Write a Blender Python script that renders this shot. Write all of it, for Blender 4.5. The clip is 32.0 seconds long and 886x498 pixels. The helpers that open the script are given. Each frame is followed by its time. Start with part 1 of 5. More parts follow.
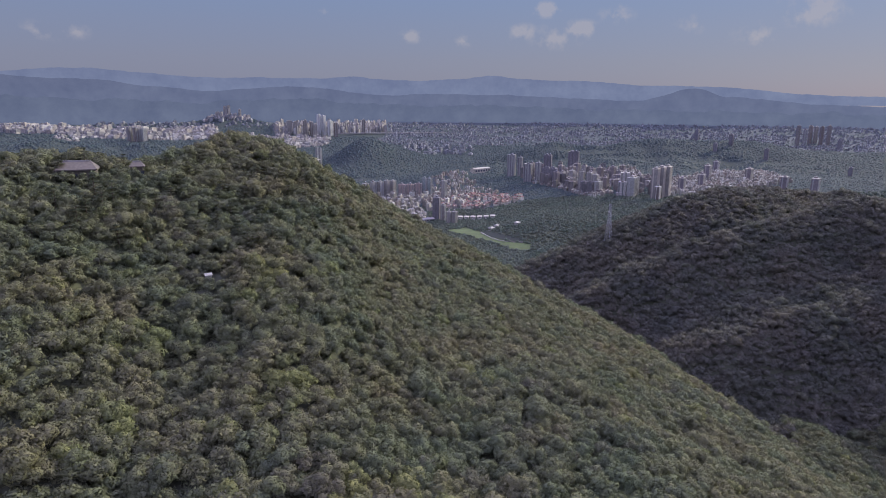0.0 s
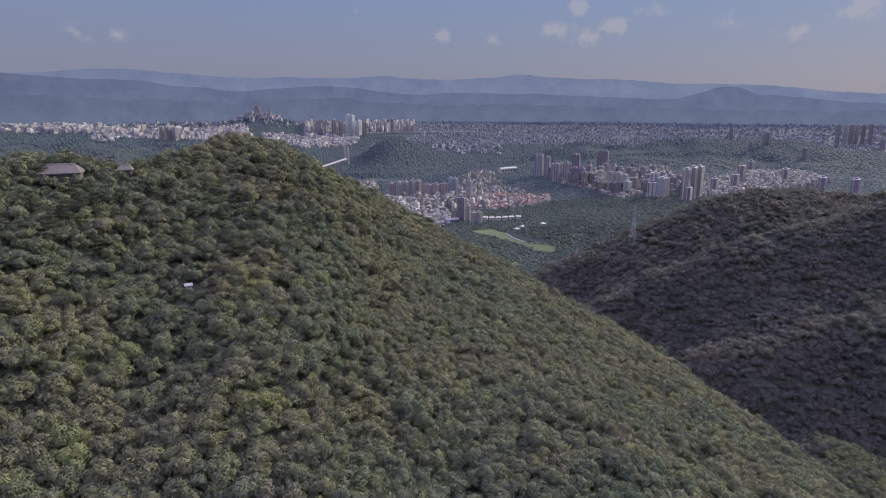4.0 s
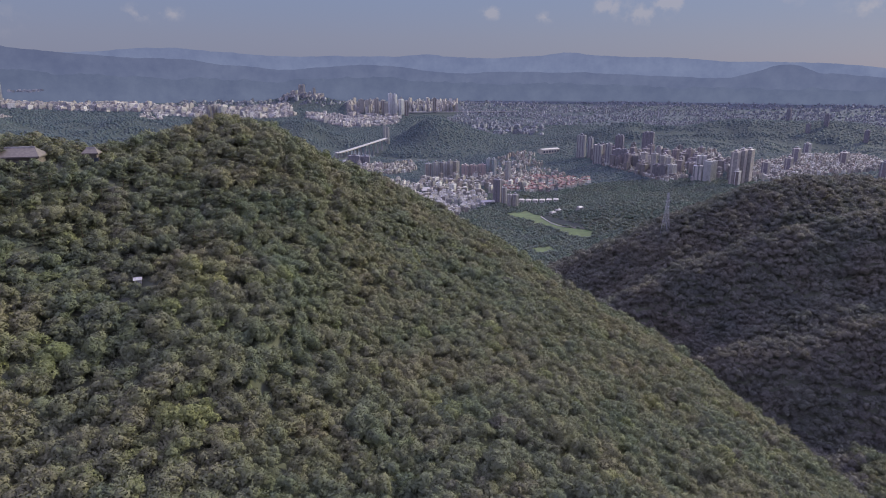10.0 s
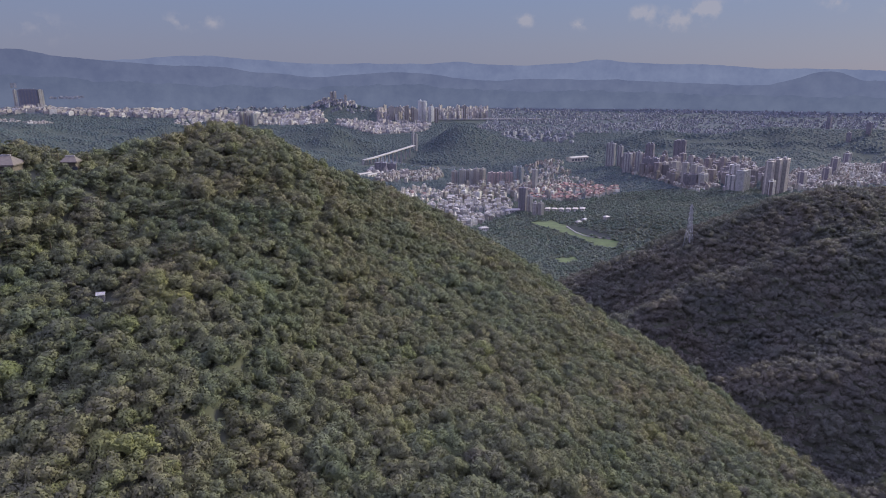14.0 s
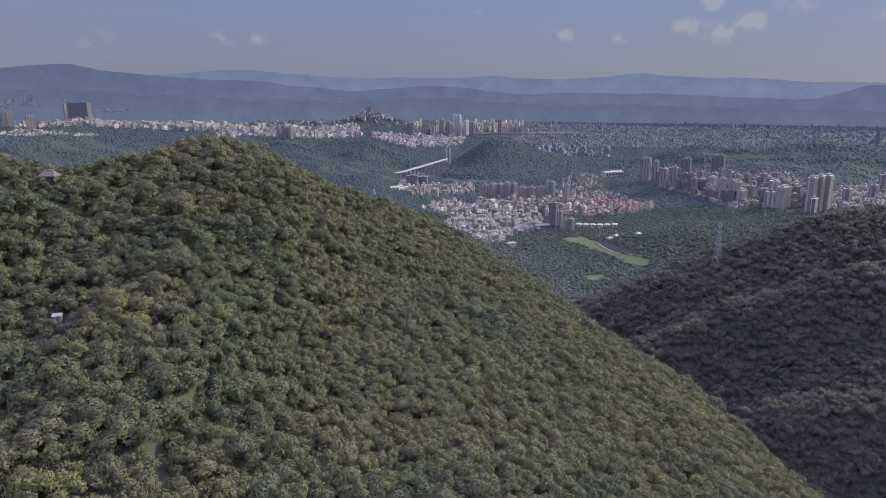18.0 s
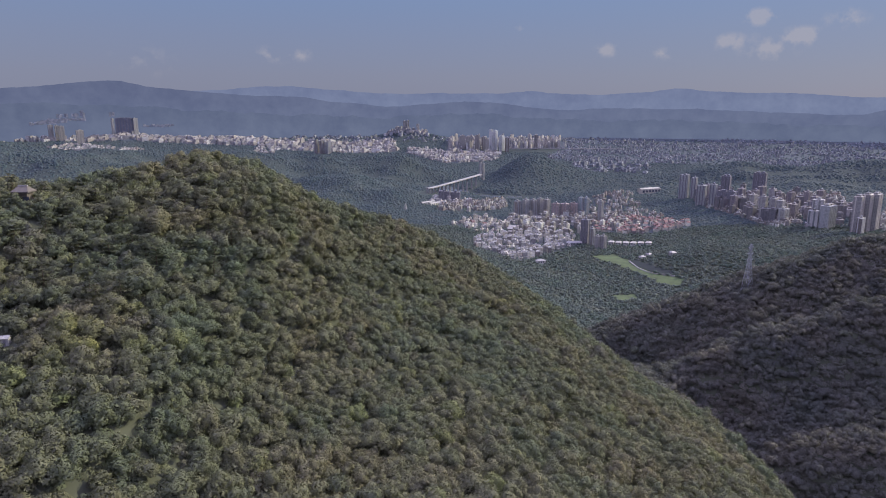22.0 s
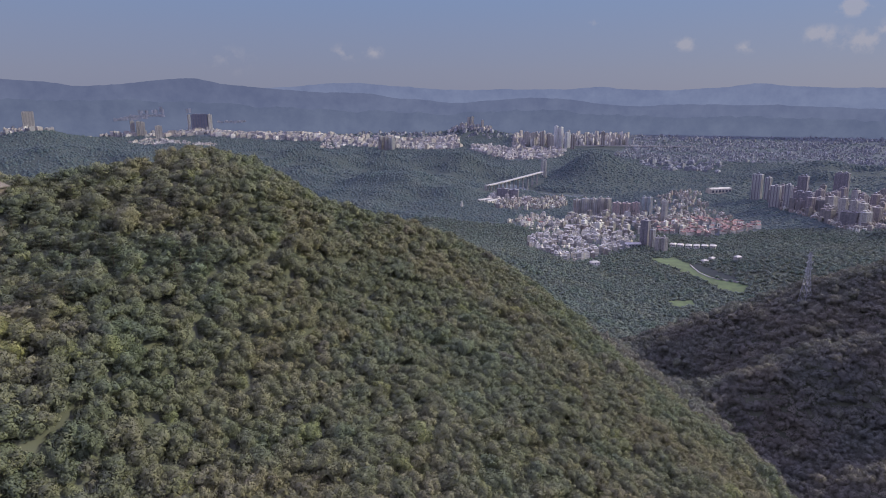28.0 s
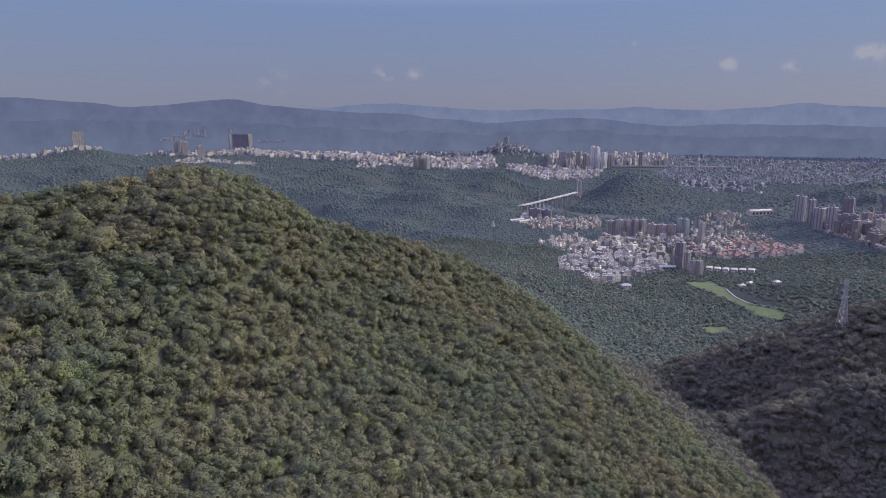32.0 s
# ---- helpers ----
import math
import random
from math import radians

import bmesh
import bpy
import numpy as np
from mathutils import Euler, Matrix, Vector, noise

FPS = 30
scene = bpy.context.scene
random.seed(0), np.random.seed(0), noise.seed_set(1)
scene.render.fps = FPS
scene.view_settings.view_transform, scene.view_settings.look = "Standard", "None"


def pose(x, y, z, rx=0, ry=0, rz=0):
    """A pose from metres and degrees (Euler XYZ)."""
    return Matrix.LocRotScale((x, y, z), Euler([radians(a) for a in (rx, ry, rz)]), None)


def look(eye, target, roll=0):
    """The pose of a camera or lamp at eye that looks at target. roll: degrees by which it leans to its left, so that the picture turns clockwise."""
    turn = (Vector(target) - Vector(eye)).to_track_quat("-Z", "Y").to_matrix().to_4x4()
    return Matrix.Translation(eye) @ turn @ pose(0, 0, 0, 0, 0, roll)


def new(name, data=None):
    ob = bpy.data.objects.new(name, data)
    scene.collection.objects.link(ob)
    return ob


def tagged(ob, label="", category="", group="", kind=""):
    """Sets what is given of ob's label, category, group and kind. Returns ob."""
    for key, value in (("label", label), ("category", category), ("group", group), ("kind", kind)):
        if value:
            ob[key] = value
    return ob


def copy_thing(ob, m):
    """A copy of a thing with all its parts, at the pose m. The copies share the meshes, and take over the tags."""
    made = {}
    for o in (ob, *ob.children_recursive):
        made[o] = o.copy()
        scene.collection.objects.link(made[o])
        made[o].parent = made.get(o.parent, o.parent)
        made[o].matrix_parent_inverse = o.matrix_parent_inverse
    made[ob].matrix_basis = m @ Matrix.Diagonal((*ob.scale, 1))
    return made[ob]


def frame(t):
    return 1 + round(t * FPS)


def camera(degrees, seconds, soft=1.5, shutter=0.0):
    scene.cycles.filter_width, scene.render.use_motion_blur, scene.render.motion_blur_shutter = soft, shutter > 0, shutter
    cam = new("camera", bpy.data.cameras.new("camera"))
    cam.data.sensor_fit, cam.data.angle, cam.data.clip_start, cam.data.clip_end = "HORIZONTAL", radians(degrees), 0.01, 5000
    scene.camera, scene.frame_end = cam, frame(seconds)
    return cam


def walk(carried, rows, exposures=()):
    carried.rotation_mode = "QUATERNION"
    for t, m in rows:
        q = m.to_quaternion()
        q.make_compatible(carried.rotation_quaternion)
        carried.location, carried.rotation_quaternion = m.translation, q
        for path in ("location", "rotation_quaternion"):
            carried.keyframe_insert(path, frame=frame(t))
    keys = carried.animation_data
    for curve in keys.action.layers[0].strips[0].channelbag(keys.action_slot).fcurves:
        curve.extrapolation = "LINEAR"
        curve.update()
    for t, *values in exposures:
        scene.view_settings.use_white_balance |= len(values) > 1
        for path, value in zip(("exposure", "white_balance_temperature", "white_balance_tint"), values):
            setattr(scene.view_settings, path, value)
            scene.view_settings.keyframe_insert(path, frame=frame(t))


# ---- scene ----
from mathutils.bvhtree import BVHTree

cam = camera(69.46, 32.0, soft=1.0)
# seconds, x, y, z, yaw, pitch, roll: a nearly level flight 340 m above the datum
PATH = [
    (0, -57.86, -50.76, 340.87, -9.63, -13.51, -0.25),
    (0.5, -55.87, -48.88, 340.89, -9.30, -13.53, -0.21),
    (1, -53.88, -46.98, 340.92, -8.96, -13.53, -0.18),
    (2, -49.93, -43.16, 340.95, -8.31, -13.52, -0.11),
    (3, -46.01, -39.33, 340.98, -7.64, -13.54, -0.06),
    (3.5, -44.05, -37.42, 340.99, -7.30, -13.57, -0.03),
    (5.5, -36.01, -29.89, 341.01, -5.83, -13.68, -0.09),
    (6, -33.85, -28.05, 341.01, -5.45, -13.77, -0.08),
    (7, -29.19, -24.47, 341.00, -4.78, -14.18, -0.04),
    (8, -24.15, -21.00, 340.98, -4.21, -14.58, -0.03),
    (9, -19.00, -17.60, 340.95, -3.47, -14.96, -0.01),
    (10, -14.01, -14.21, 340.92, -2.81, -15.38, 0.00),
    (10.5, -11.65, -12.51, 340.90, -2.45, -15.51, 0.00),
    (11, -9.39, -10.80, 340.87, -2.06, -15.55, 0.01),
    (12, -5.00, -7.35, 340.82, -1.29, -15.43, 0.02),
    (13, -0.60, -3.84, 340.75, -0.64, -15.13, 0.03),
    (14, 3.97, -0.25, 340.68, 0.06, -14.77, 0.01),
    (14.5, 6.31, 1.60, 340.64, 0.43, -14.58, -0.02),
    (16.5, 15.96, 9.32, 340.46, 2.13, -14.01, -0.03),
    (17, 18.40, 11.37, 340.41, 2.55, -13.89, -0.01),
    (18, 23.27, 15.61, 340.30, 3.41, -13.60, 0.02),
    (19, 28.15, 19.98, 340.18, 4.19, -13.26, 0.03),
    (20, 33.08, 24.41, 340.06, 5.02, -12.93, 0.03),
    (21, 38.08, 28.81, 339.92, 5.94, -12.61, 0.02),
    (22, 43.16, 33.15, 339.77, 6.89, -12.27, 0.01),
    (23, 48.29, 37.45, 339.62, 7.87, -11.93, 0.00),
    (24, 53.39, 41.75, 339.46, 8.88, -11.63, -0.01),
    (25, 58.42, 46.13, 339.28, 9.86, -11.34, -0.03),
    (25.5, 60.89, 48.37, 339.19, 10.36, -11.21, -0.04),
    (27.5, 70.31, 57.47, 338.81, 12.55, -12.54, 0.05),
    (28, 72.52, 59.74, 338.71, 13.00, -12.57, 0.06),
    (29, 76.72, 64.24, 338.50, 13.91, -12.56, 0.05),
    (29.5, 78.72, 66.47, 338.39, 14.31, -12.44, 0.04),
    (30, 80.66, 68.67, 338.28, 14.69, -12.18, 0.03),
    (31, 84.42, 73.07, 338.06, 15.52, -11.51, 0.04),
    (31.5, 86.26, 75.27, 337.94, 15.97, -11.17, 0.06),
    (32, 88.09, 77.49, 337.82, 16.40, -10.83, 0.08),
]
walk(cam, [(t, pose(x, y, z, 90 + p, r, w)) for t, x, y, z, w, p, r in PATH], exposures=((0, 0.65, 6350, 13), (32, 0.65, 6350, 13)))


# ---- light: a low sun from the right, hazy sky ----
SUN_AZ, SUN_EL = radians(60), radians(31)
sun = new("sun", bpy.data.lights.new("sun", "SUN"))
sun.data.energy, sun.data.angle, sun.data.color = 3.5, radians(0.6), (1.0, 0.93, 0.68)
sun.matrix_world = look((0, 0, 900), (-math.sin(SUN_AZ) * math.cos(SUN_EL), -math.cos(SUN_AZ) * math.cos(SUN_EL), 900 - math.sin(SUN_EL)))

world = bpy.data.worlds.new("sky")
scene.world = world
world.use_nodes = True


def build_sky():
    """A clear but hazy sky, brighter towards the zenith, with a few small clouds over the far ranges."""
    nt = world.node_tree
    nt.nodes.clear()
    N, L = nt.nodes.new, nt.links.new

    def calc(op, a, b=None, c=None):
        n = N("ShaderNodeMath")
        n.operation = op
        for sock, v in zip(n.inputs, (a, b, c)):
            if isinstance(v, bpy.types.NodeSocket):
                L(v, sock)
            elif v is not None:
                sock.default_value = v
        return n.outputs[0]

    def mix(kind, fac, a, b):
        n = N("ShaderNodeMix")
        n.data_type, n.blend_type = "RGBA", kind
        for sock, v in ((n.inputs[0], fac), (n.inputs[6], a), (n.inputs[7], b)):
            if isinstance(v, bpy.types.NodeSocket):
                L(v, sock)
            else:
                sock.default_value = (*v, 1) if isinstance(v, tuple) else v
        return n.outputs[2]

    sky = N("ShaderNodeTexSky")
    sky.sky_type, sky.sun_disc = "NISHITA", False
    sky.sun_elevation, sky.sun_rotation = SUN_EL, SUN_AZ
    sky.air_density, sky.dust_density, sky.ozone_density = 1.0, 0.6, 2.5
    way = N("ShaderNodeTexCoord").outputs["Generated"]
    sep = N("ShaderNodeSeparateXYZ")
    L(way, sep.inputs[0])
    haze = N("ShaderNodeValToRGB")
    stops = [(0, (0.124, 0.134, 0.198)), (0.05, (0.133, 0.143, 0.208)), (0.1, (0.130, 0.153, 0.234)), (0.17, (0.120, 0.167, 0.277)), (0.28, (0.35, 0.34, 0.53)), (0.45, (0.65, 0.63, 1.02)), (1.0, (0.95, 0.93, 1.73))]
    while len(haze.color_ramp.elements) < len(stops):
        haze.color_ramp.elements.new(0.5)
    for e, (p, c) in zip(haze.color_ramp.elements, stops):
        e.position, e.color = p, (*c, 1)
    L(sep.outputs[2], haze.inputs[0])
    col = mix("MIX", 0.9, mix("MULTIPLY", 1.0, sky.outputs[0], (0.073, 0.073, 0.073)), haze.outputs[0])
    # clouds: bearing, height and size in degrees
    noise_t = N("ShaderNodeTexNoise")
    noise_t.inputs["Scale"].default_value, noise_t.inputs["Detail"].default_value, noise_t.inputs["Roughness"].default_value = 42.0, 6.0, 0.62
    L(way, noise_t.inputs["Vector"])
    total = None
    for az, el, size, dense in CLOUDS:
        a, e = radians(az), radians(el)
        sub = N("ShaderNodeVectorMath")
        sub.operation = "SUBTRACT"
        L(way, sub.inputs[0])
        sub.inputs[1].default_value = (math.sin(a) * math.cos(e), math.cos(a) * math.cos(e), math.sin(e))
        flat = N("ShaderNodeVectorMath")
        flat.operation = "MULTIPLY"
        L(sub.outputs[0], flat.inputs[0])
        flat.inputs[1].default_value = (1, 1, 1.9)
        ln = N("ShaderNodeVectorMath")
        ln.operation = "LENGTH"
        L(flat.outputs[0], ln.inputs[0])
        near = calc("MULTIPLY_ADD", ln.outputs["Value"], -1 / radians(size), 1.0)
        near = calc("MULTIPLY", calc("MAXIMUM", near, 0.0), dense)
        total = near if total is None else calc("MAXIMUM", total, near)
    body = calc("MULTIPLY_ADD", noise_t.outputs["Fac"], 4.6, -2.45)
    mask = calc("MINIMUM", calc("MAXIMUM", calc("MULTIPLY", total, calc("ADD", calc("MULTIPLY", total, 1.2), body)), 0.0), 0.42)
    col = mix("MIX", mask, col, (0.31, 0.29, 0.30))
    bg = N("ShaderNodeBackground")
    L(col, bg.inputs["Color"])
    bg.inputs["Strength"].default_value = 1.0
    out = N("ShaderNodeOutputWorld")
    L(bg.outputs[0], out.inputs[0])


CLOUDS = [(18.3, 7.0, 1.6, 1.1), (16.4, 5.2, 1.7, 1.0), (19.0, 4.6, 2.8, 0.7), (21.2, 5.4, 1.9, 1.1), (7.0, 4.9, 1.4, 0.8), (11.3, 4.5, 1.3, 0.7), (-0.2, 6.7, 0.9, 0.5), (-19.0, 4.5, 1.4, 0.6), (-21.5, 4.4, 1.9, 0.5),
          (24.0, 6.5, 1.8, 0.7), (35.0, 4.6, 2.6, 0.6), (38.3, 6.2, 3.2, 0.8), (30.0, 5.6, 1.8, 0.6), (-31.0, 3.8, 3.0, 0.3)]
build_sky()


# ---- materials ----
def nodes_of(name):
    m = bpy.data.materials.new(name)
    m.use_nodes = True
    nt = m.node_tree
    return m, nt, nt.nodes["Principled BSDF"]


def ramp(nt, fac, stops, kind="LINEAR"):
    n = nt.nodes.new("ShaderNodeValToRGB")
    n.color_ramp.interpolation = kind
    el = n.color_ramp.elements
    while len(el) < len(stops):
        el.new(0.5)
    for e, (p, c) in zip(el, stops):
        e.position, e.color = p, (*c, 1)
    nt.links.new(fac, n.inputs[0])
    return n.outputs[0]


def mixed(nt, kind, fac, a, b):
    n = nt.nodes.new("ShaderNodeMix")
    n.data_type, n.blend_type = "RGBA", kind
    for sock, v in ((n.inputs[0], fac), (n.inputs[6], a), (n.inputs[7], b)):
        if isinstance(v, bpy.types.NodeSocket):
            nt.links.new(v, sock)
        elif isinstance(v, tuple):
            sock.default_value = (*v, 1)
        else:
            sock.default_value = v
    return n.outputs[2]


def noise_of(nt, scale, detail=4.0, rough=0.6):
    g = nt.nodes.new("ShaderNodeNewGeometry")
    n = nt.nodes.new("ShaderNodeTexNoise")
    n.inputs["Scale"].default_value, n.inputs["Detail"].default_value, n.inputs["Roughness"].default_value = scale, detail, rough
    nt.links.new(g.outputs["Position"], n.inputs["Vector"])
    return n.outputs["Fac"]


def attr(nt, name):
    n = nt.nodes.new("ShaderNodeAttribute")
    n.attribute_name = name
    return n.outputs["Fac"]


def leaves(name, stops, single=False, leaf=4.0, cut=0.5, spread=1.0):
    """Foliage: a hue for each tree and spray, and leaf by leaf cells with gaps between them, leaf to the metre."""
    m, nt, b = nodes_of(name)
    if single:
        o = nt.nodes.new("ShaderNodeObjectInfo")
        tint = o.outputs["Random"]
    else:
        tint = attr(nt, "tint")
    col = ramp(nt, tint, stops)
    g = nt.nodes.new("ShaderNodeNewGeometry")
    clump = ramp(nt, g.outputs["Random Per Island"], [(0.0, (1 - 0.16 * spread,) * 3), (0.6, (1.0, 1.0, 1.0)), (1.0, (1 + 0.18 * spread, 1 + 0.16 * spread, 1 + 0.1 * spread))])
    col = mixed(nt, "MULTIPLY", 1.0, col, clump)
    patch = ramp(nt, noise_of(nt, 0.022), [(0.36, (0.91, 0.98, 0.94)), (0.5, (1.0, 1.0, 1.0)), (0.64, (1.10, 1.03, 0.99))])
    col = mixed(nt, "MULTIPLY", 1.0, col, patch)
    warp = nt.nodes.new("ShaderNodeTexNoise")
    warp.inputs["Scale"].default_value, warp.inputs["Detail"].default_value = leaf * 0.9, 2.0
    nt.links.new(g.outputs["Position"], warp.inputs["Vector"])
    bend = nt.nodes.new("ShaderNodeVectorMath")
    bend.operation = "MULTIPLY_ADD"
    nt.links.new(warp.outputs["Color"], bend.inputs[0])
    bend.inputs[1].default_value = (0.7 / leaf,) * 3
    nt.links.new(g.outputs["Position"], bend.inputs[2])
    cells = nt.nodes.new("ShaderNodeTexVoronoi")
    cells.inputs["Scale"].default_value = leaf
    nt.links.new(bend.outputs[0], cells.inputs["Vector"])
    pick = nt.nodes.new("ShaderNodeSeparateColor")
    nt.links.new(cells.outputs["Color"], pick.inputs[0])
    col = mixed(nt, "MULTIPLY", 1.0, col, ramp(nt, pick.outputs[0], [(0.0, (0.88, 0.88, 0.90)), (1.0, (1.13, 1.12, 1.08))]))
    nt.links.new(col, b.inputs["Base Color"])
    bump = nt.nodes.new("ShaderNodeBump")
    bump.invert = True
    bump.inputs["Strength"].default_value, bump.inputs["Distance"].default_value = 0.45, 0.7 / leaf
    nt.links.new(cells.outputs["Distance"], bump.inputs["Height"])
    nt.links.new(bump.outputs["Normal"], b.inputs["Normal"])
    # leaves let part of the light through
    thin, both = nt.nodes.new("ShaderNodeBsdfTranslucent"), nt.nodes.new("ShaderNodeMixShader")
    nt.links.new(col, thin.inputs["Color"])
    both.inputs[0].default_value = 0.3
    nt.links.new(b.outputs[0], both.inputs[1])
    nt.links.new(thin.outputs[0], both.inputs[2])
    surface = both.outputs[0]
    if cut:
        hole = nt.nodes.new("ShaderNodeMath")
        hole.operation = "LESS_THAN"
        nt.links.new(cells.outputs["Distance"], hole.inputs[0])
        hole.inputs[1].default_value = cut
        gap, leafy = nt.nodes.new("ShaderNodeBsdfTransparent"), nt.nodes.new("ShaderNodeMixShader")
        nt.links.new(hole.outputs[0], leafy.inputs[0])
        nt.links.new(gap.outputs[0], leafy.inputs[1])
        nt.links.new(surface, leafy.inputs[2])
        surface = leafy.outputs[0]
    nt.links.new(surface, next(n for n in nt.nodes if n.type == "OUTPUT_MATERIAL").inputs["Surface"])
    b.inputs["Roughness"].default_value = 0.7
    b.inputs["Specular IOR Level"].default_value = 0.08
    return m


GREENS = [(0, (0.133, 0.130, 0.098)), (0.12, (0.127, 0.131, 0.091)), (0.25, (0.114, 0.133, 0.087)), (0.42, (0.130, 0.141, 0.087)), (0.58, (0.145, 0.148, 0.092)), (0.72, (0.153, 0.153, 0.099)), (0.84, (0.149, 0.162, 0.087)), (0.94, (0.161, 0.174, 0.085)), (1, (0.178, 0.190, 0.087))]
LEAF = leaves("leaves", GREENS, leaf=2.1, cut=0.56)
LEAF_ONE = leaves("leaves_of_one_tree", GREENS, True, leaf=2.4, cut=0.56)
# duller greens for the ridges: part of their shade is put into the colour
SHADED_WOODS = leaves("woods", [(0.0, (0.097, 0.101, 0.090)), (0.5, (0.124, 0.125, 0.104)), (0.85, (0.150, 0.149, 0.121)), (1.0, (0.162, 0.172, 0.121))], leaf=1.4, cut=0.58, spread=0.8)
# air haze put into these greens: paler at the town edge, bluish farther
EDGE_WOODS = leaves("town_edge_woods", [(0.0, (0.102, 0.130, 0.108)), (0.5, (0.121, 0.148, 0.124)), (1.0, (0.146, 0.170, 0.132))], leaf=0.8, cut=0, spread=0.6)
FAR_WOODS = leaves("hazy_far_woods", [(0.0, (0.056, 0.078, 0.083)), (0.5, (0.069, 0.093, 0.095)), (1.0, (0.094, 0.119, 0.113))], leaf=0.22, cut=0, spread=0.9)


PINE_NEEDLES = leaves("pine_needles", [(0.0, (0.085, 0.099, 0.069)), (1.0, (0.139, 0.143, 0.094))], True, leaf=3.0, cut=0.5)


def bark():
    m, nt, b = nodes_of("bark")
    col = ramp(nt, noise_of(nt, 3.0), [(0.3, (0.05, 0.04, 0.03)), (0.7, (0.16, 0.13, 0.10))])
    nt.links.new(col, b.inputs["Base Color"])
    b.inputs["Roughness"].default_value = 0.9
    return m


BARK = bark()


def ground_mat():
    m, nt, b = nodes_of("ground")
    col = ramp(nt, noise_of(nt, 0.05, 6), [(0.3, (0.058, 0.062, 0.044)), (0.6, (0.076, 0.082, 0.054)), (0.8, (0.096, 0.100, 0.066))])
    # bluish ground for the towns and with distance: air haze mixed into the colour
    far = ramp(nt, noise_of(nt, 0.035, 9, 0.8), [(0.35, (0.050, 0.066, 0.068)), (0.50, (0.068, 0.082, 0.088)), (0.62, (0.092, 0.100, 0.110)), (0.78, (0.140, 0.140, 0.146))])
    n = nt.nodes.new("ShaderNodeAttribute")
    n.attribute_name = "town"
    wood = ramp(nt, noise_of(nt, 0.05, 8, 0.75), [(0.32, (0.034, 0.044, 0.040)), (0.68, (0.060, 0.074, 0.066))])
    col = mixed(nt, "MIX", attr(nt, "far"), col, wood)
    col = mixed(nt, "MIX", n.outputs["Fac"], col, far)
    nt.links.new(col, b.inputs["Base Color"])
    b.inputs["Roughness"].default_value = 0.95
    b.inputs["Specular IOR Level"].default_value = 0.1
    return m


GROUND = ground_mat()


def plainmat(name, col, rough=0.8, metal=0.0, vary=0.15, scale=0.4):
    m, nt, b = nodes_of(name)
    lo = tuple(c * (1 - vary) for c in col)
    hi = tuple(min(1, c * (1 + vary)) for c in col)
    nt.links.new(ramp(nt, noise_of(nt, scale), [(0.3, lo), (0.7, hi)]), b.inputs["Base Color"])
    b.inputs["Roughness"].default_value, b.inputs["Metallic"].default_value = rough, metal
    return m


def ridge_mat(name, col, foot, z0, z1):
    """Far ranges with many kilometres of air haze painted in: a backdrop that glows faintly, paler at its foot."""
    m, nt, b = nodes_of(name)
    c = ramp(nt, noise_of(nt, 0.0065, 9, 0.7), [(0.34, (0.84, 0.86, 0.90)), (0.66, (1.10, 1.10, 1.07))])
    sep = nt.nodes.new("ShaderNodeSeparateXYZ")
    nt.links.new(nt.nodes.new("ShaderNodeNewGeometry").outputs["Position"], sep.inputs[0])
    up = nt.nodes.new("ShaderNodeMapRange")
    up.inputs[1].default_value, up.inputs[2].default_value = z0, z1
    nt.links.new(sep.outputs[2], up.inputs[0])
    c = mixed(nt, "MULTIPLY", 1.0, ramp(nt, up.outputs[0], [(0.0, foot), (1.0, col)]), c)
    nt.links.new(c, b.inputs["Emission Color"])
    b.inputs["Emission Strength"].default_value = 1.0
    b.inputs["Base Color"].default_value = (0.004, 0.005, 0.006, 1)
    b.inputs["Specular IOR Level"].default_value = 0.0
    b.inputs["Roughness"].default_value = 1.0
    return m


def facade(name, palette, island=False, glass=(0.05, 0.06, 0.075), storey=3.2, bay=2.9):
    """Painted walls in a range of hues, with storeys of windows, streaked and weathered."""
    m, nt, b = nodes_of(name)
    if island:
        pick = nt.nodes.new("ShaderNodeNewGeometry").outputs["Random Per Island"]
    else:
        pick = nt.nodes.new("ShaderNodeObjectInfo").outputs["Random"]
    n = len(palette)
    col = ramp(nt, pick, [(i / n, c) for i, c in enumerate(palette)], "CONSTANT")
    tc = nt.nodes.new("ShaderNodeTexCoord").outputs["Object"]
    sep = nt.nodes.new("ShaderNodeSeparateXYZ")
    nt.links.new(tc, sep.inputs[0])

    def calc(op, a, b2=None):
        k = nt.nodes.new("ShaderNodeMath")
        k.operation = op
        for sock, v in zip(k.inputs, (a, b2)):
            if isinstance(v, bpy.types.NodeSocket):
                nt.links.new(v, sock)
            elif v is not None:
                sock.default_value = v
        return k.outputs[0]

    up = calc("GREATER_THAN", calc("FRACT", calc("DIVIDE", sep.outputs[2], storey)), 0.48)
    side = calc("GREATER_THAN", calc("FRACT", calc("DIVIDE", calc("ADD", sep.outputs[0], sep.outputs[1]), bay)), 0.4)
    g = nt.nodes.new("ShaderNodeNewGeometry")
    sn = nt.nodes.new("ShaderNodeSeparateXYZ")
    nt.links.new(g.outputs["Normal"], sn.inputs[0])
    wall = calc("LESS_THAN", calc("ABSOLUTE", sn.outputs[2]), 0.5)
    win = calc("MULTIPLY", calc("MULTIPLY", up, side), wall)
    dirt = ramp(nt, noise_of(nt, 0.15, 6), [(0.3, (0.75, 0.74, 0.72)), (0.65, (1.05, 1.05, 1.05))])
    col = mixed(nt, "MULTIPLY", 1.0, col, dirt)
    col = mixed(nt, "MIX", calc("MULTIPLY", win, 0.5), col, glass)
    nt.links.new(col, b.inputs["Base Color"])
    b.inputs["Roughness"].default_value = 0.75
    return m


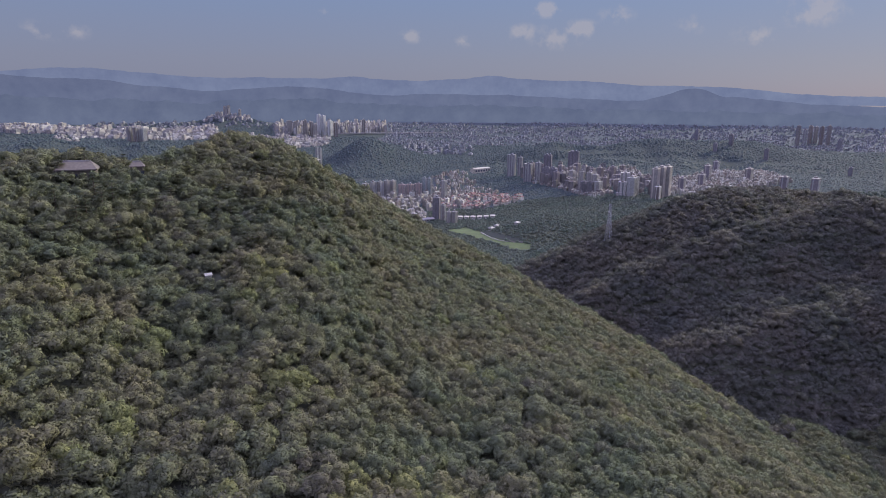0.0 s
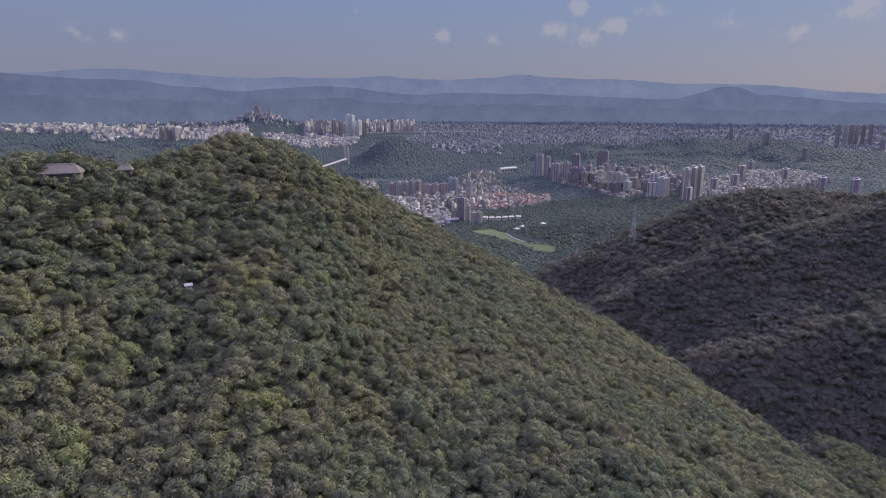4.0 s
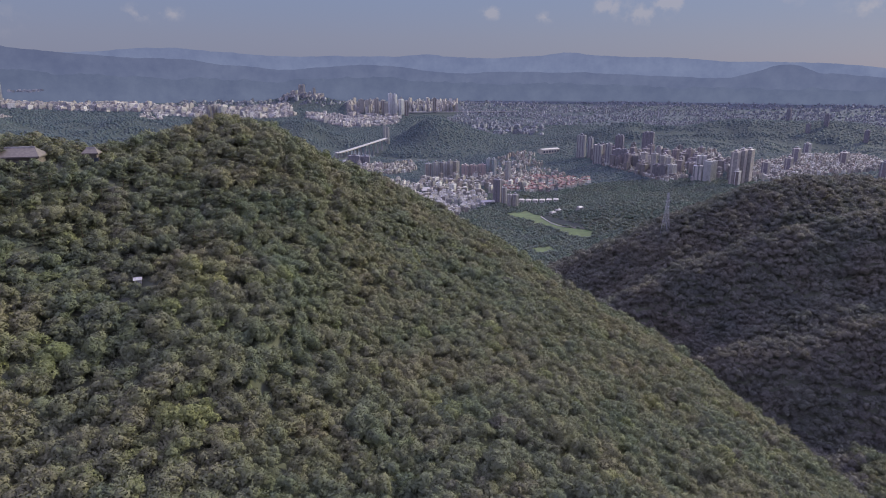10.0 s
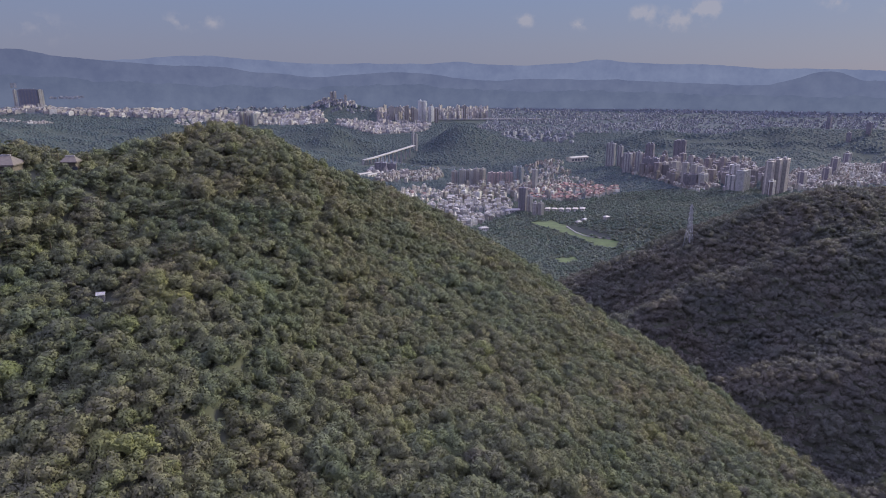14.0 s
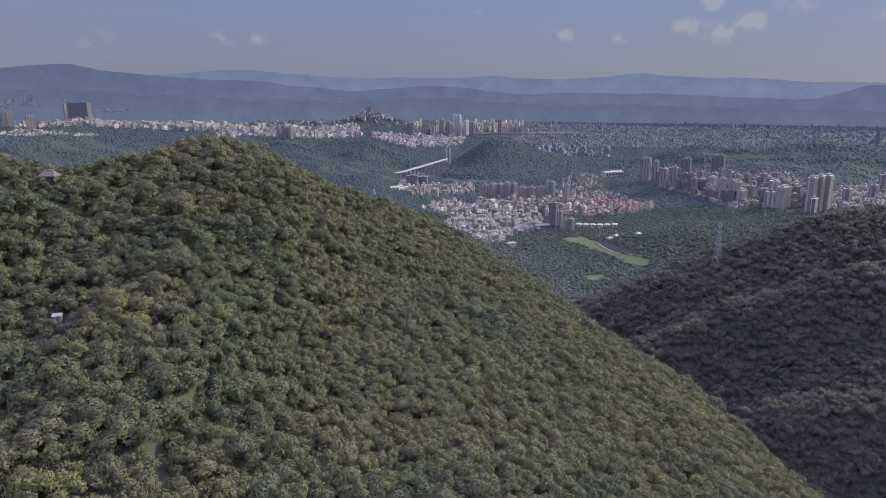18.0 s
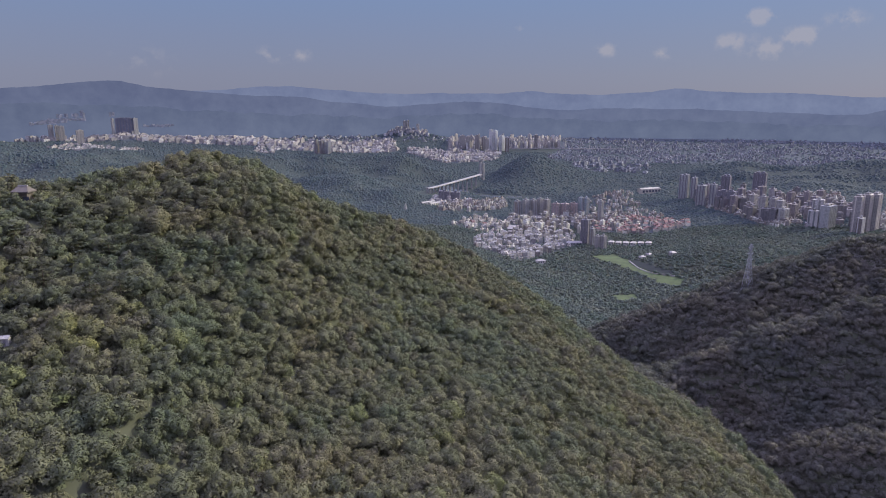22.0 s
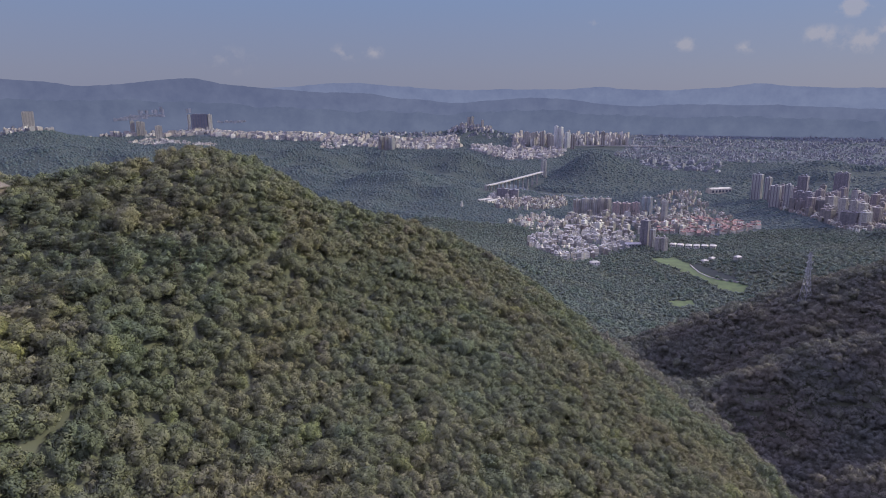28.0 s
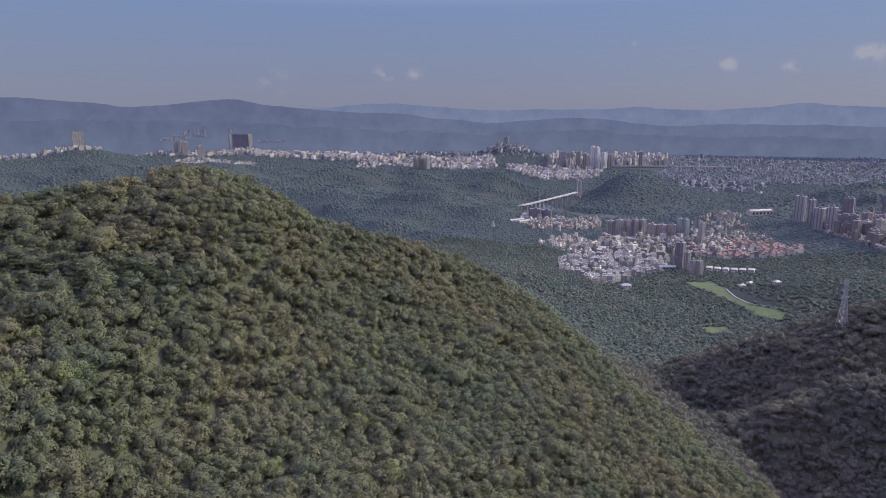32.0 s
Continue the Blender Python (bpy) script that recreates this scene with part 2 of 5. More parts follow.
PALE = [(0.237, 0.228, 0.208), (0.272, 0.271, 0.248), (0.204, 0.186, 0.168), (0.311, 0.319, 0.300), (0.226, 0.199, 0.168), (0.187, 0.199, 0.197), (0.294, 0.288, 0.254), (0.170, 0.145, 0.127)]
WHITE = [(0.630, 0.605, 0.484), (0.551, 0.527, 0.416), (0.473, 0.444, 0.349), (0.735, 0.709, 0.574), (0.420, 0.386, 0.304)]
WALL_HOUSE = facade("house_walls", WHITE + PALE[:4])
WALL_FAR = facade("far_town_walls", [(0.287, 0.276, 0.256), (0.350, 0.327, 0.295), (0.253, 0.253, 0.247), (0.408, 0.390, 0.353), (0.312, 0.283, 0.256), (0.239, 0.241, 0.241), (0.374, 0.346, 0.302), (0.528, 0.518, 0.473)], True)
# blue-grey palette: haze over the basin put into the wall colour
WALL_BASIN = facade("hazy_basin_walls", [(0.156, 0.170, 0.189), (0.190, 0.204, 0.218), (0.141, 0.157, 0.179), (0.218, 0.229, 0.241), (0.167, 0.179, 0.192), (0.314, 0.329, 0.340), (0.182, 0.192, 0.204)], True)
PIER_SLATE = plainmat("slate_cladding", (0.13, 0.14, 0.17))
PIER_PALE = plainmat("pale_render", (0.270, 0.275, 0.265))
WALL_TOWN = facade("town_walls", [(0.230, 0.216, 0.184), (0.287, 0.268, 0.227), (0.186, 0.178, 0.155), (0.359, 0.352, 0.299), (0.245, 0.209, 0.175), (0.201, 0.194, 0.175), (0.460, 0.464, 0.409)], True)
WALL_PLATEAU = facade("plateau_walls", [(0.160, 0.148, 0.140), (0.190, 0.172, 0.160), (0.142, 0.138, 0.140), (0.225, 0.206, 0.190), (0.300, 0.290, 0.270), (0.150, 0.140, 0.132)], True)
# cool palette: the far slope's haze put into its walls
WALL_SLOPE = facade("hazy_slope_walls", [(0.20, 0.22, 0.25), (0.27, 0.285, 0.31), (0.17, 0.19, 0.22), (0.33, 0.345, 0.37)], True)
WALL_BRIGHT = facade("bright_walls", [(0.40, 0.42, 0.41), (0.44, 0.45, 0.43)])
WALL_WHITE = facade("white_town_walls", WHITE + PALE[:3], True)
WALL_TOWER = facade("tower_walls", PALE)
WALL_BEIGE = facade("beige_walls", [(0.264, 0.252, 0.233), (0.291, 0.282, 0.259)])
WALL_DARK = facade("dark_walls", [(0.162, 0.163, 0.185), (0.189, 0.187, 0.200), (0.167, 0.158, 0.175)])
WALL_BROWN = facade("brown_walls", [(0.180, 0.158, 0.165), (0.198, 0.178, 0.180), (0.171, 0.158, 0.180)])
WALL_GREEN = facade("greenish_walls", [(0.27, 0.33, 0.33), (0.30, 0.35, 0.36)])
PIER_WHITE = plainmat("white_render", (0.40, 0.39, 0.36))
PIER_BEIGE = plainmat("beige_render", (0.279, 0.271, 0.245))
PIER_TALL = plainmat("cream_render", (0.40, 0.37, 0.32))
PIER_ROSE = plainmat("rose_tile", (0.300, 0.245, 0.225))
PIER_TAUPE = plainmat("taupe_tile", (0.205, 0.188, 0.175))
PIER_BROWN = plainmat("brown_tile", (0.158, 0.154, 0.165))
CONCRETE = plainmat("concrete", (0.27, 0.262, 0.245), vary=0.25)
ROOF_GREY = plainmat("flat_roof", (0.33, 0.32, 0.275), vary=0.35, scale=0.1)
ROOF_RED = plainmat("red_roof_tiles", (0.150, 0.080, 0.068), vary=0.35, scale=0.2)
ROOF_BROWN = plainmat("brown_roof_tiles", (0.100, 0.086, 0.072), vary=0.25, scale=0.8)
STEEL = plainmat("galvanised_steel", (0.33, 0.34, 0.36), 0.5, 0.6)
TANK = plainmat("steel_tank", (0.55, 0.56, 0.58), 0.35, 0.8)
TIN = plainmat("tin_roof", (0.29, 0.282, 0.25), 0.6, 0.1, vary=0.3, scale=1.5)
GLASS = plainmat("dark_glazing", (0.06, 0.07, 0.09), 0.15)
GRASS = plainmat("grass", (0.049, 0.075, 0.023), 0.9, vary=0.35, scale=0.06)
# near-black and matt: colour for the shade along the river wall
SHADE_DARK = plainmat("shade_strip", (0.018, 0.024, 0.022), 0.7, vary=0.2)
SHADE_DARK.node_tree.nodes["Principled BSDF"].inputs["Specular IOR Level"].default_value = 0.15
RIVER_WATER = plainmat("river_water", (0.075, 0.088, 0.085), 0.2, vary=0.12, scale=0.03)
BRIGHT = plainmat("bright_white_cladding", (0.50, 0.51, 0.49), 0.5)


CAM_H = 340.0
PLAIN = 25.0
FAR0, FAR1, FARK = 2600.0, 2150.0, 2600.0


def sstep(a, b, v):
    t = np.clip((v - a) / (b - a), 0, 1)
    return t * t * (3 - 2 * t)


def smax(a, b, k):
    return 0.5 * (a + b + np.sqrt((a - b) ** 2 + k * k))


def plain(x, y):
    """The basin floor: level near by, drawn in towards the horizon far off."""
    r = np.hypot(x, y)
    q = np.clip((r - FAR0) / FAR1, 0, 0.86)
    true = np.where(r > FAR0, FAR0 - FARK * np.log(1 - q), np.maximum(r, 1.0))
    z = np.where(r > FAR0, CAM_H - (CAM_H - PLAIN) * r / true, PLAIN)
    return z + 50 * sstep(250, 750, x) * sstep(900, 1300, y) * (1 - sstep(2300, 3000, r))


def crest(x, y, pts, front, back):
    """A ridge along a line of (x, y, height), falling by a profile of (distance, drop) on the near side and evenly by back on the far side."""
    best = np.full(np.shape(x), -500.0)
    out, drop = [q[0] for q in front], [q[1] for q in front]
    for (x0, y0, z0), (x1, y1, z1) in zip(pts[:-1], pts[1:]):
        dx, dy = x1 - x0, y1 - y0
        t = np.clip(((x - x0) * dx + (y - y0) * dy) / (dx * dx + dy * dy), 0, 1)
        ex, ey = x - x0 - t * dx, y - y0 - t * dy
        d = np.sqrt(ex * ex + ey * ey + 64) - 8
        best = np.maximum(best, z0 + t * (z1 - z0) - np.where(ey < 0, np.interp(d, out, drop), back * d))
    return best


RIDGE_A = [(95, 728, 58), (143, 700, 96), (214, 664, 152), (278, 647, 189), (337, 658, 211), (402, 670, 225), (480, 705, 222), (620, 738, 205), (900, 759, 204)]
RIDGE_B = [(70, 532, 74), (110, 538, 99), (150, 542, 120), (200, 545, 142), (250, 547, 164), (300, 546, 182), (350, 545, 199), (400, 546, 208), (450, 549, 220), (520, 553, 233)]
RIDGE_C = [(150, 406, 47), (180, 424, 75), (210, 441, 104), (240, 443, 121), (280, 441, 129), (330, 436, 140), (380, 441, 151), (430, 449, 150), (500, 462, 161)]
# out of view on the right: added to cast shade on the ridges
SHADE_RIDGE = [(720, 590, 280), (665, 540, 290), (605, 430, 292), (640, 300, 310), (660, 60, 310)]
# steep below the crest, then a bench, then down into the next hollow
RIDGES = [(RIDGE_A, ((0, 0), (55, 33), (110, 100), (900, 500)), 0.6), (RIDGE_B, ((0, 0), (12, 6), (48, 54), (92, 70), (900, 900)), 0.7), (RIDGE_C, ((0, 0), (130, 195), (900, 900)), 0.7), (SHADE_RIDGE, ((0, 0), (900, 810)), 0.9)]
HILL_X = [-420, -300, -240, -185, -150, -113, -85, -60, -30, 0, 40, 80, 120, 160, 200, 250, 300, 340, 400, 460]
HILL_Y = [233, 237, 240, 249, 261, 341, 340, 347, 429, 479, 471, 417, 379, 388, 296, 251, 344, 338, 300, 262]
HILL_Z = [319.7, 314.0, 312.1, 316.3, 313.4, 321.3, 316.9, 296.0, 265.6, 241.3, 220.9, 202.5, 185.7, 158.1, 137.9, 93.4, 90.8, 72.7, 29.2, -15.3]
HILL_S = [0.373, 0.364, 0.358, 0.349, 0.352, 0.341, 0.313, 0.217, 0.112, 0.037, 0.000, 0.000, 0.000, 0.000, 0.000, 0.069, 0.137, 0.172, 0.200, 0.219]
HILL_B = [0.293, 0.295, 0.301, 0.322, 0.372, 0.471, 0.544, 0.471, 0.320, 0.355, 0.384, 0.327, 0.316, 0.287, 0.294, 0.143, 0.394, 0.396, 0.348, 0.300]
RIVER_LINE = [(-310, 2710), (-225, 2530), (-140, 2410), (-60, 2365), (50, 2380)]
BUMPS = [
    (-2260, 1900, 95, 330, 300), (-2000, 2220, 92, 330, 280), (-1680, 2480, 90, 320, 260), (-1310, 2690, 88, 320, 240), (-930, 2850, 80, 300, 220), (-540, 2930, 70, 260, 200),
    (60, 2820, 70, 120, 250), (200, 2840, 72, 210, 240),
    (-520, 2050, 64, 260, 260), (-180, 2350, 22, 200, 220), (-900, 2250, 70, 380, 240), (-1500, 2200, 60, 500, 300),
    (330, 2250, 40, 130, 160), (960, 2900, 75, 180, 200), (1400, 2800, 90, 280, 220), (1850, 2700, 80, 300, 240),
    (-727, 4365, 57, 170, 90), (-2385, 3775, 30, 200, 130), (-3100, 3180, 60, 260, 160), (420, 1330, 22, 130, 150), (-150, 1150, 55, 190, 260), (60, 860, 30, 110, 160),
]


def terrain(x, y):
    x, y = np.asarray(x, float), np.asarray(y, float)
    z = plain(x, y)
    for bx, by, bh, sx, sy in BUMPS:
        z = z + bh * np.exp(-((x - bx) / sx) ** 2 - ((y - by) / sy) ** 2)
    # rolling wooded hills west of the river and behind the eastern town
    r = np.hypot(x, y)
    roll = np.sin(x / 88 + 1.6 * np.sin(y / 150)) * np.sin(y / 112 + 1.4 * np.sin(x / 135)) + 0.45 * np.sin(x / 41 + y / 57) * np.sin(y / 38 - x / 71)
    west = sstep(-240, -400, x) * sstep(1300, 1600, r) * (1 - sstep(2950, 3250, r))
    east = sstep(420, 560, x) * sstep(2200, 2350, y) * (1 - sstep(2950, 3150, r))
    z = z + 17 * roll * west + (8 + 15 * roll) * east
    # the river bed
    for (x0, y0), (x1, y1) in zip(RIVER_LINE[:-1], RIVER_LINE[1:]):
        dx, dy = x1 - x0, y1 - y0
        t = np.clip(((x - x0) * dx + (y - y0) * dy) / (dx * dx + dy * dy), 0, 1)
        bed = np.exp(-(((x - x0 - t * dx) ** 2 + (y - y0 - t * dy) ** 2) / 70.0 ** 2) ** 2)
        z = z + np.minimum(22.0 - z, 0) * bed
    # main hill: an even face that rises to a crest, a dome on it, and a spur that runs down into the valley
    yc = np.interp(x, HILL_X, HILL_Y)
    u = y - yc
    soft = np.sqrt(u * u + 400)
    hill = np.interp(x, HILL_X, HILL_Z) + np.interp(x, HILL_X, HILL_S) * 0.5 * (u - soft) - np.interp(x, HILL_X, HILL_B) * 0.5 * (u + soft)
    hill = hill + 1.6 * np.sin(x / 23 + y / 41) * np.sin(y / 29 - x / 67) + 1.0 * np.sin(x / 11 - 1) * np.sin(y / 13)
    # gullies that run down the face
    gully = np.maximum(0, np.sin(x / 13 + 1.1 * np.sin(y / 37) + 0.6 * np.sin(y / 15 + x / 40))) ** 3 + 0.7 * np.maximum(0, np.sin(x / 7.1 - y / 31 + 2)) ** 3
    hill = hill - 2.2 * gully * (0.65 + 0.35 * np.sin(x / 51 + y / 43)) * sstep(20, 75, -u)
    z = smax(z, hill, 10)
    for pts, front, back in RIDGES:
        rid = crest(x, y, pts, front, back) + 3 * np.sin(x / 31 + y / 19) * np.sin(y / 37 - x / 23)
        z = smax(z, rid, 10)
    return z


# ---- building helpers ----
def mesh_of(name, verts, faces):
    me = bpy.data.meshes.new(name)
    me.from_pydata([tuple(v) for v in verts], [], faces)
    return me


def soup(name, verts, tris, mat, tint=None):
    """One mesh from numpy arrays of corners and triangles, with a value for each triangle."""
    me = bpy.data.meshes.new(name)
    nv, nf = len(verts), len(tris)
    me.vertices.add(nv)
    me.vertices.foreach_set("co", np.ascontiguousarray(verts, np.float32).ravel())
    me.loops.add(nf * 3)
    me.loops.foreach_set("vertex_index", np.ascontiguousarray(tris, np.int32).ravel())
    me.polygons.add(nf)
    me.polygons.foreach_set("loop_start", np.arange(0, nf * 3, 3, dtype=np.int32))
    me.update(calc_edges=True)
    if tint is not None:
        a = me.attributes.new("tint", "FLOAT", "FACE")
        a.data.foreach_set("value", np.ascontiguousarray(tint, np.float32))
    me.materials.append(mat)
    return me


def inside(x, y, poly):
    c = np.zeros(len(x), bool)
    for (x0, y0), (x1, y1) in zip(poly, poly[1:] + poly[:1]):
        with np.errstate(divide="ignore", invalid="ignore"):
            c ^= ((y0 > y) != (y1 > y)) & (x < (x1 - x0) * (y - y0) / (y1 - y0) + x0)
    return c


def eased(x, y):
    """The eastern districts lie a little further round to the north than first laid out."""
    a, r = math.atan2(x, y), math.hypot(x, y)
    a -= radians(float(np.interp(math.degrees(a), [8, 16, 24], [0.0, 0.35, 0.85])))
    return r * math.sin(a), r * math.cos(a)


# districts of the towns and the open land, as corners in plan
D1 = [(-58, 1425), (40, 1300), (172, 1531), (197, 1700), (18, 1660), (-64, 1600)]
D2 = [(-148, 1767), (-74, 1907), (27, 1852), (18, 1681), (-53, 1668)]
D4 = [(-216, 1951), (-183, 2095), (-7, 2248), (1, 2083), (-98, 1985)]
D5 = [eased(*q) for q in [(250, 1880), (277, 2199), (419, 2250), (422, 2016), (459, 1870)]]
D6 = [eased(*q) for q in [(245, 1725), (250, 1850), (371, 1920), (506, 1760), (484, 1700), (358, 1668)]]
D7 = [(13, 1803), (189, 1846), (197, 1925), (9, 1905)]
D9 = [eased(*q) for q in [(593, 1971), (653, 1940), (787, 1751), (727, 1599), (652, 1585), (631, 1787)]]
D10A = [eased(*q) for q in [(803, 1871), (930, 2150), (1060, 2150), (980, 1860)]]
D10B = [eased(*q) for q in [(860, 1530), (1050, 1856), (1312, 2038), (1670, 2245), (1381, 1711)]]
SHADE_STRIP = [(270, 1350), (281, 1304), (301, 1259), (326, 1231), (335, 1243), (315, 1289), (294, 1339), (283, 1371)]
MEADOW = [(200, 1425), (256, 1438), (283, 1330), (300, 1254), (346, 1203), (331, 1168), (300, 1186), (275, 1263), (243, 1332)]
GLADE = [(206, 1114), (246, 1131), (245, 1100), (210, 1081)]
RIVER = [(-360, 2700), (-262, 2470), (-185, 2350), (-95, 2290), (40, 2340), (60, 2420), (-60, 2440), (-130, 2500), (-190, 2590), (-250, 2720)]
CLEARINGS = [D1, D2, D4, D5, D6, D7, D9, D10A, D10B, MEADOW, GLADE, SHADE_STRIP, RIVER]
TOWNS = CLEARINGS[:9]
ESTATE = [(-870, 4305), (-830, 4370), (-570, 4385), (-550, 4345), (-700, 4320)]
WEST_TOWN = [(-3184, 3320), (-3120, 3500), (-2700, 3760), (-2561, 3608), (-2866, 3471)]
FAR_WEST = [(-3420, 2850), (-3380, 2930), (-3010, 3270), (-3050, 3160)]
LONG_TOWN = [(-2539, 3600), (-2600, 3720), (-2207, 3980), (-1569, 4100), (-1436, 3900), (-2060, 3790)]
HILL_FOOT = [(-2615, 3359), (-2539, 3540), (-2129, 3540), (-2077, 3444), (-2349, 3340)]
HAMLET = [(-1499, 3618), (-1554, 3789), (-1437, 3800), (-1369, 3612)]
MIDDLE_TOWN = [(-1471, 3773), (-1560, 4050), (-787, 4200), (-686, 3835), (-910, 3737)]
RIVER_TOWN = [(-627, 3801), (-624, 3960), (-78, 3850), (-93, 3560), (-353, 3430)]
CENTRE = [(-391, 3957), (-444, 4300), (301, 4330), (287, 4083)]
KNOLL_FOOT = [(300, 3150), (320, 3500), (700, 3450), (640, 3100)]
BASIN = [(150, 3600), (305, 4080), (315, 4430), (1500, 4200), (2800, 3550), (3350, 3000), (2700, 2600), (2000, 2950), (1300, 3350)]
FAR_TOWNS = [WEST_TOWN, FAR_WEST, LONG_TOWN, MIDDLE_TOWN, RIVER_TOWN, CENTRE, BASIN]


# ---- ground: one sheet out to the horizon ----
def build_ground():
    az = np.concatenate([np.radians(np.linspace(-64, 66, 420)), np.radians(np.linspace(66, 296, 60))[1:-1]])
    rad = np.concatenate([np.linspace(0, 60, 8)[1:], np.exp(np.linspace(np.log(64), np.log(4790), 230))])
    A, R = np.meshgrid(az, rad)
    X, Y = R * np.sin(A), R * np.cos(A)
    Zt = terrain(X, Y)
    n, k = len(az), len(rad)
    verts = np.stack([X, Y, Zt], -1).reshape(-1, 3)
    verts = np.vstack([[0, 0, float(terrain(0, 0))], verts])
    faces = [(0, 1 + (j + 1) % n, 1 + j) for j in range(n)]
    for i in range(k - 1):
        for j in range(n):
            a, b = 1 + i * n + j, 1 + i * n + (j + 1) % n
            faces.append((a, b, b + n, a + n))
    me = mesh_of("ground", verts, faces)
    r = np.hypot(verts[:, 0], verts[:, 1])
    bearing = np.degrees(np.arctan2(verts[:, 0], verts[:, 1]))
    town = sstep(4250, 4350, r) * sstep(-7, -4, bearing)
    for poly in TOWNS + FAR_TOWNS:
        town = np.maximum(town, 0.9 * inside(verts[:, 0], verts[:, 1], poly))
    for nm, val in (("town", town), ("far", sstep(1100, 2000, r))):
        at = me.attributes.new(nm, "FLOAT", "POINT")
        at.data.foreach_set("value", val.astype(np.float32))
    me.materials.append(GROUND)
    me.shade_smooth()
    return tagged(new("ground", me), "wooded hills falling to a wide built-up basin", "ground", kind="structure")


build_ground()


# ---- far ranges ----
def far_range(name, label, azs, els, dist, base_el, mat, rough, seed):
    """A mountain range at a distance: crest heights by bearing, with a sloping flank in front of it."""
    rng = np.random.RandomState(seed)
    a = np.linspace(azs[0], azs[-1], 900)
    e = np.interp(a, azs, els)
    e = np.convolve(np.pad(e, 4, "edge"), np.ones(9) / 9, "valid")
    for k in range(1, 9):
        e = e + rough * 0.68 ** k * np.sin(a * (0.7 * 1.8 ** k) + rng.uniform(0, 6.28)) * np.sin(a * 0.37 * k + rng.uniform(0, 6.28))
    rows, n = 6, len(a)
    verts, faces = [], []
    for i in range(rows + 1):
        q = min(1, i / (rows - 1))
        d = dist * (0.988 + 0.012 * q) + (10 if i == rows else 0)
        el = base_el + (e - base_el) * (q if i < rows else 0.0)
        verts += list(zip(d * np.sin(np.radians(a)), d * np.cos(np.radians(a)), CAM_H + d * np.tan(np.radians(el))))
    for i in range(rows):
        for j in range(n - 1):
            p = i * n + j
            faces.append((p, p + 1, p + n + 1, p + n))
    me = mesh_of(name, verts, faces)
    me.materials.append(mat)
    me.shade_smooth()
    return tagged(new(name, me), label, "mountains", kind="structure")


# blue haze of the distance, put into the emission colours
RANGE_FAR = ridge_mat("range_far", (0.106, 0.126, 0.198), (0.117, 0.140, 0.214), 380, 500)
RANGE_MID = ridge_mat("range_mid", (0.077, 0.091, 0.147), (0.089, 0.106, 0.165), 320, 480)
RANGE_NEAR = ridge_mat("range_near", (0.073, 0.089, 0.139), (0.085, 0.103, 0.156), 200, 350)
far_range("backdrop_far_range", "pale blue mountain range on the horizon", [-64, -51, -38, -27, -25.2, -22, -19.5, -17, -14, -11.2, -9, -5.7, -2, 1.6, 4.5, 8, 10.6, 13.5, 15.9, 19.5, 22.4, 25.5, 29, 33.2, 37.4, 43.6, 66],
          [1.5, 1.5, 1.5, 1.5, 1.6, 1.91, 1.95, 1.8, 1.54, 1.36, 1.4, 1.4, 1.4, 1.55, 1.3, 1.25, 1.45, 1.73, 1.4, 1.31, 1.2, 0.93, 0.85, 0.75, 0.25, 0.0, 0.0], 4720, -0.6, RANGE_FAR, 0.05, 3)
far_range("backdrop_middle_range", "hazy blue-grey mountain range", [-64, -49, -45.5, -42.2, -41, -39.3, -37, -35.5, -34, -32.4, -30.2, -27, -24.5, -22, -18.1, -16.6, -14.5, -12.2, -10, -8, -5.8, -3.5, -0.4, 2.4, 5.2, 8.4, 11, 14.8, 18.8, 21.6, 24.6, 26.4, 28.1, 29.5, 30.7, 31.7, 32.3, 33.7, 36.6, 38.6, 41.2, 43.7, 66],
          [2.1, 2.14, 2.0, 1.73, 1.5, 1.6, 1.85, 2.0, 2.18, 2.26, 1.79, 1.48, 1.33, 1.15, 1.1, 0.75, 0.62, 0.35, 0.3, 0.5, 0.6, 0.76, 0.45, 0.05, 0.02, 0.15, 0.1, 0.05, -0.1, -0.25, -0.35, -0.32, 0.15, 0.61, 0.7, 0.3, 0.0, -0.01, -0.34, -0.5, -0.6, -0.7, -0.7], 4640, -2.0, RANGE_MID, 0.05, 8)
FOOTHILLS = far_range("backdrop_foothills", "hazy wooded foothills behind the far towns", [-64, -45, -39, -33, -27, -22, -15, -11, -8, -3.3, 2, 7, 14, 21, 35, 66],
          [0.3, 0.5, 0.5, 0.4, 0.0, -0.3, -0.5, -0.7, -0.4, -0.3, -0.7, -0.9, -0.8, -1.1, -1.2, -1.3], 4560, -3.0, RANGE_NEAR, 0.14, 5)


# ---- forest ----
def ico():
    p = (1 + 5 ** 0.5) / 2
    v = np.array([(-1, p, 0), (1, p, 0), (-1, -p, 0), (1, -p, 0), (0, -1, p), (0, 1, p), (0, -1, -p), (0, 1, -p), (p, 0, -1), (p, 0, 1), (-p, 0, -1), (-p, 0, 1)])
    f = np.array([(0, 11, 5), (0, 5, 1), (0, 1, 7), (0, 7, 10), (0, 10, 11), (1, 5, 9), (5, 11, 4), (11, 10, 2), (10, 7, 6), (7, 1, 8),
                  (3, 9, 4), (3, 4, 2), (3, 2, 6), (3, 6, 8), (3, 8, 9), (4, 9, 5), (2, 4, 11), (6, 2, 10), (8, 6, 7), (9, 8, 1)])
    return v / np.linalg.norm(v[0]), f


ICO_V, ICO_F = ico()


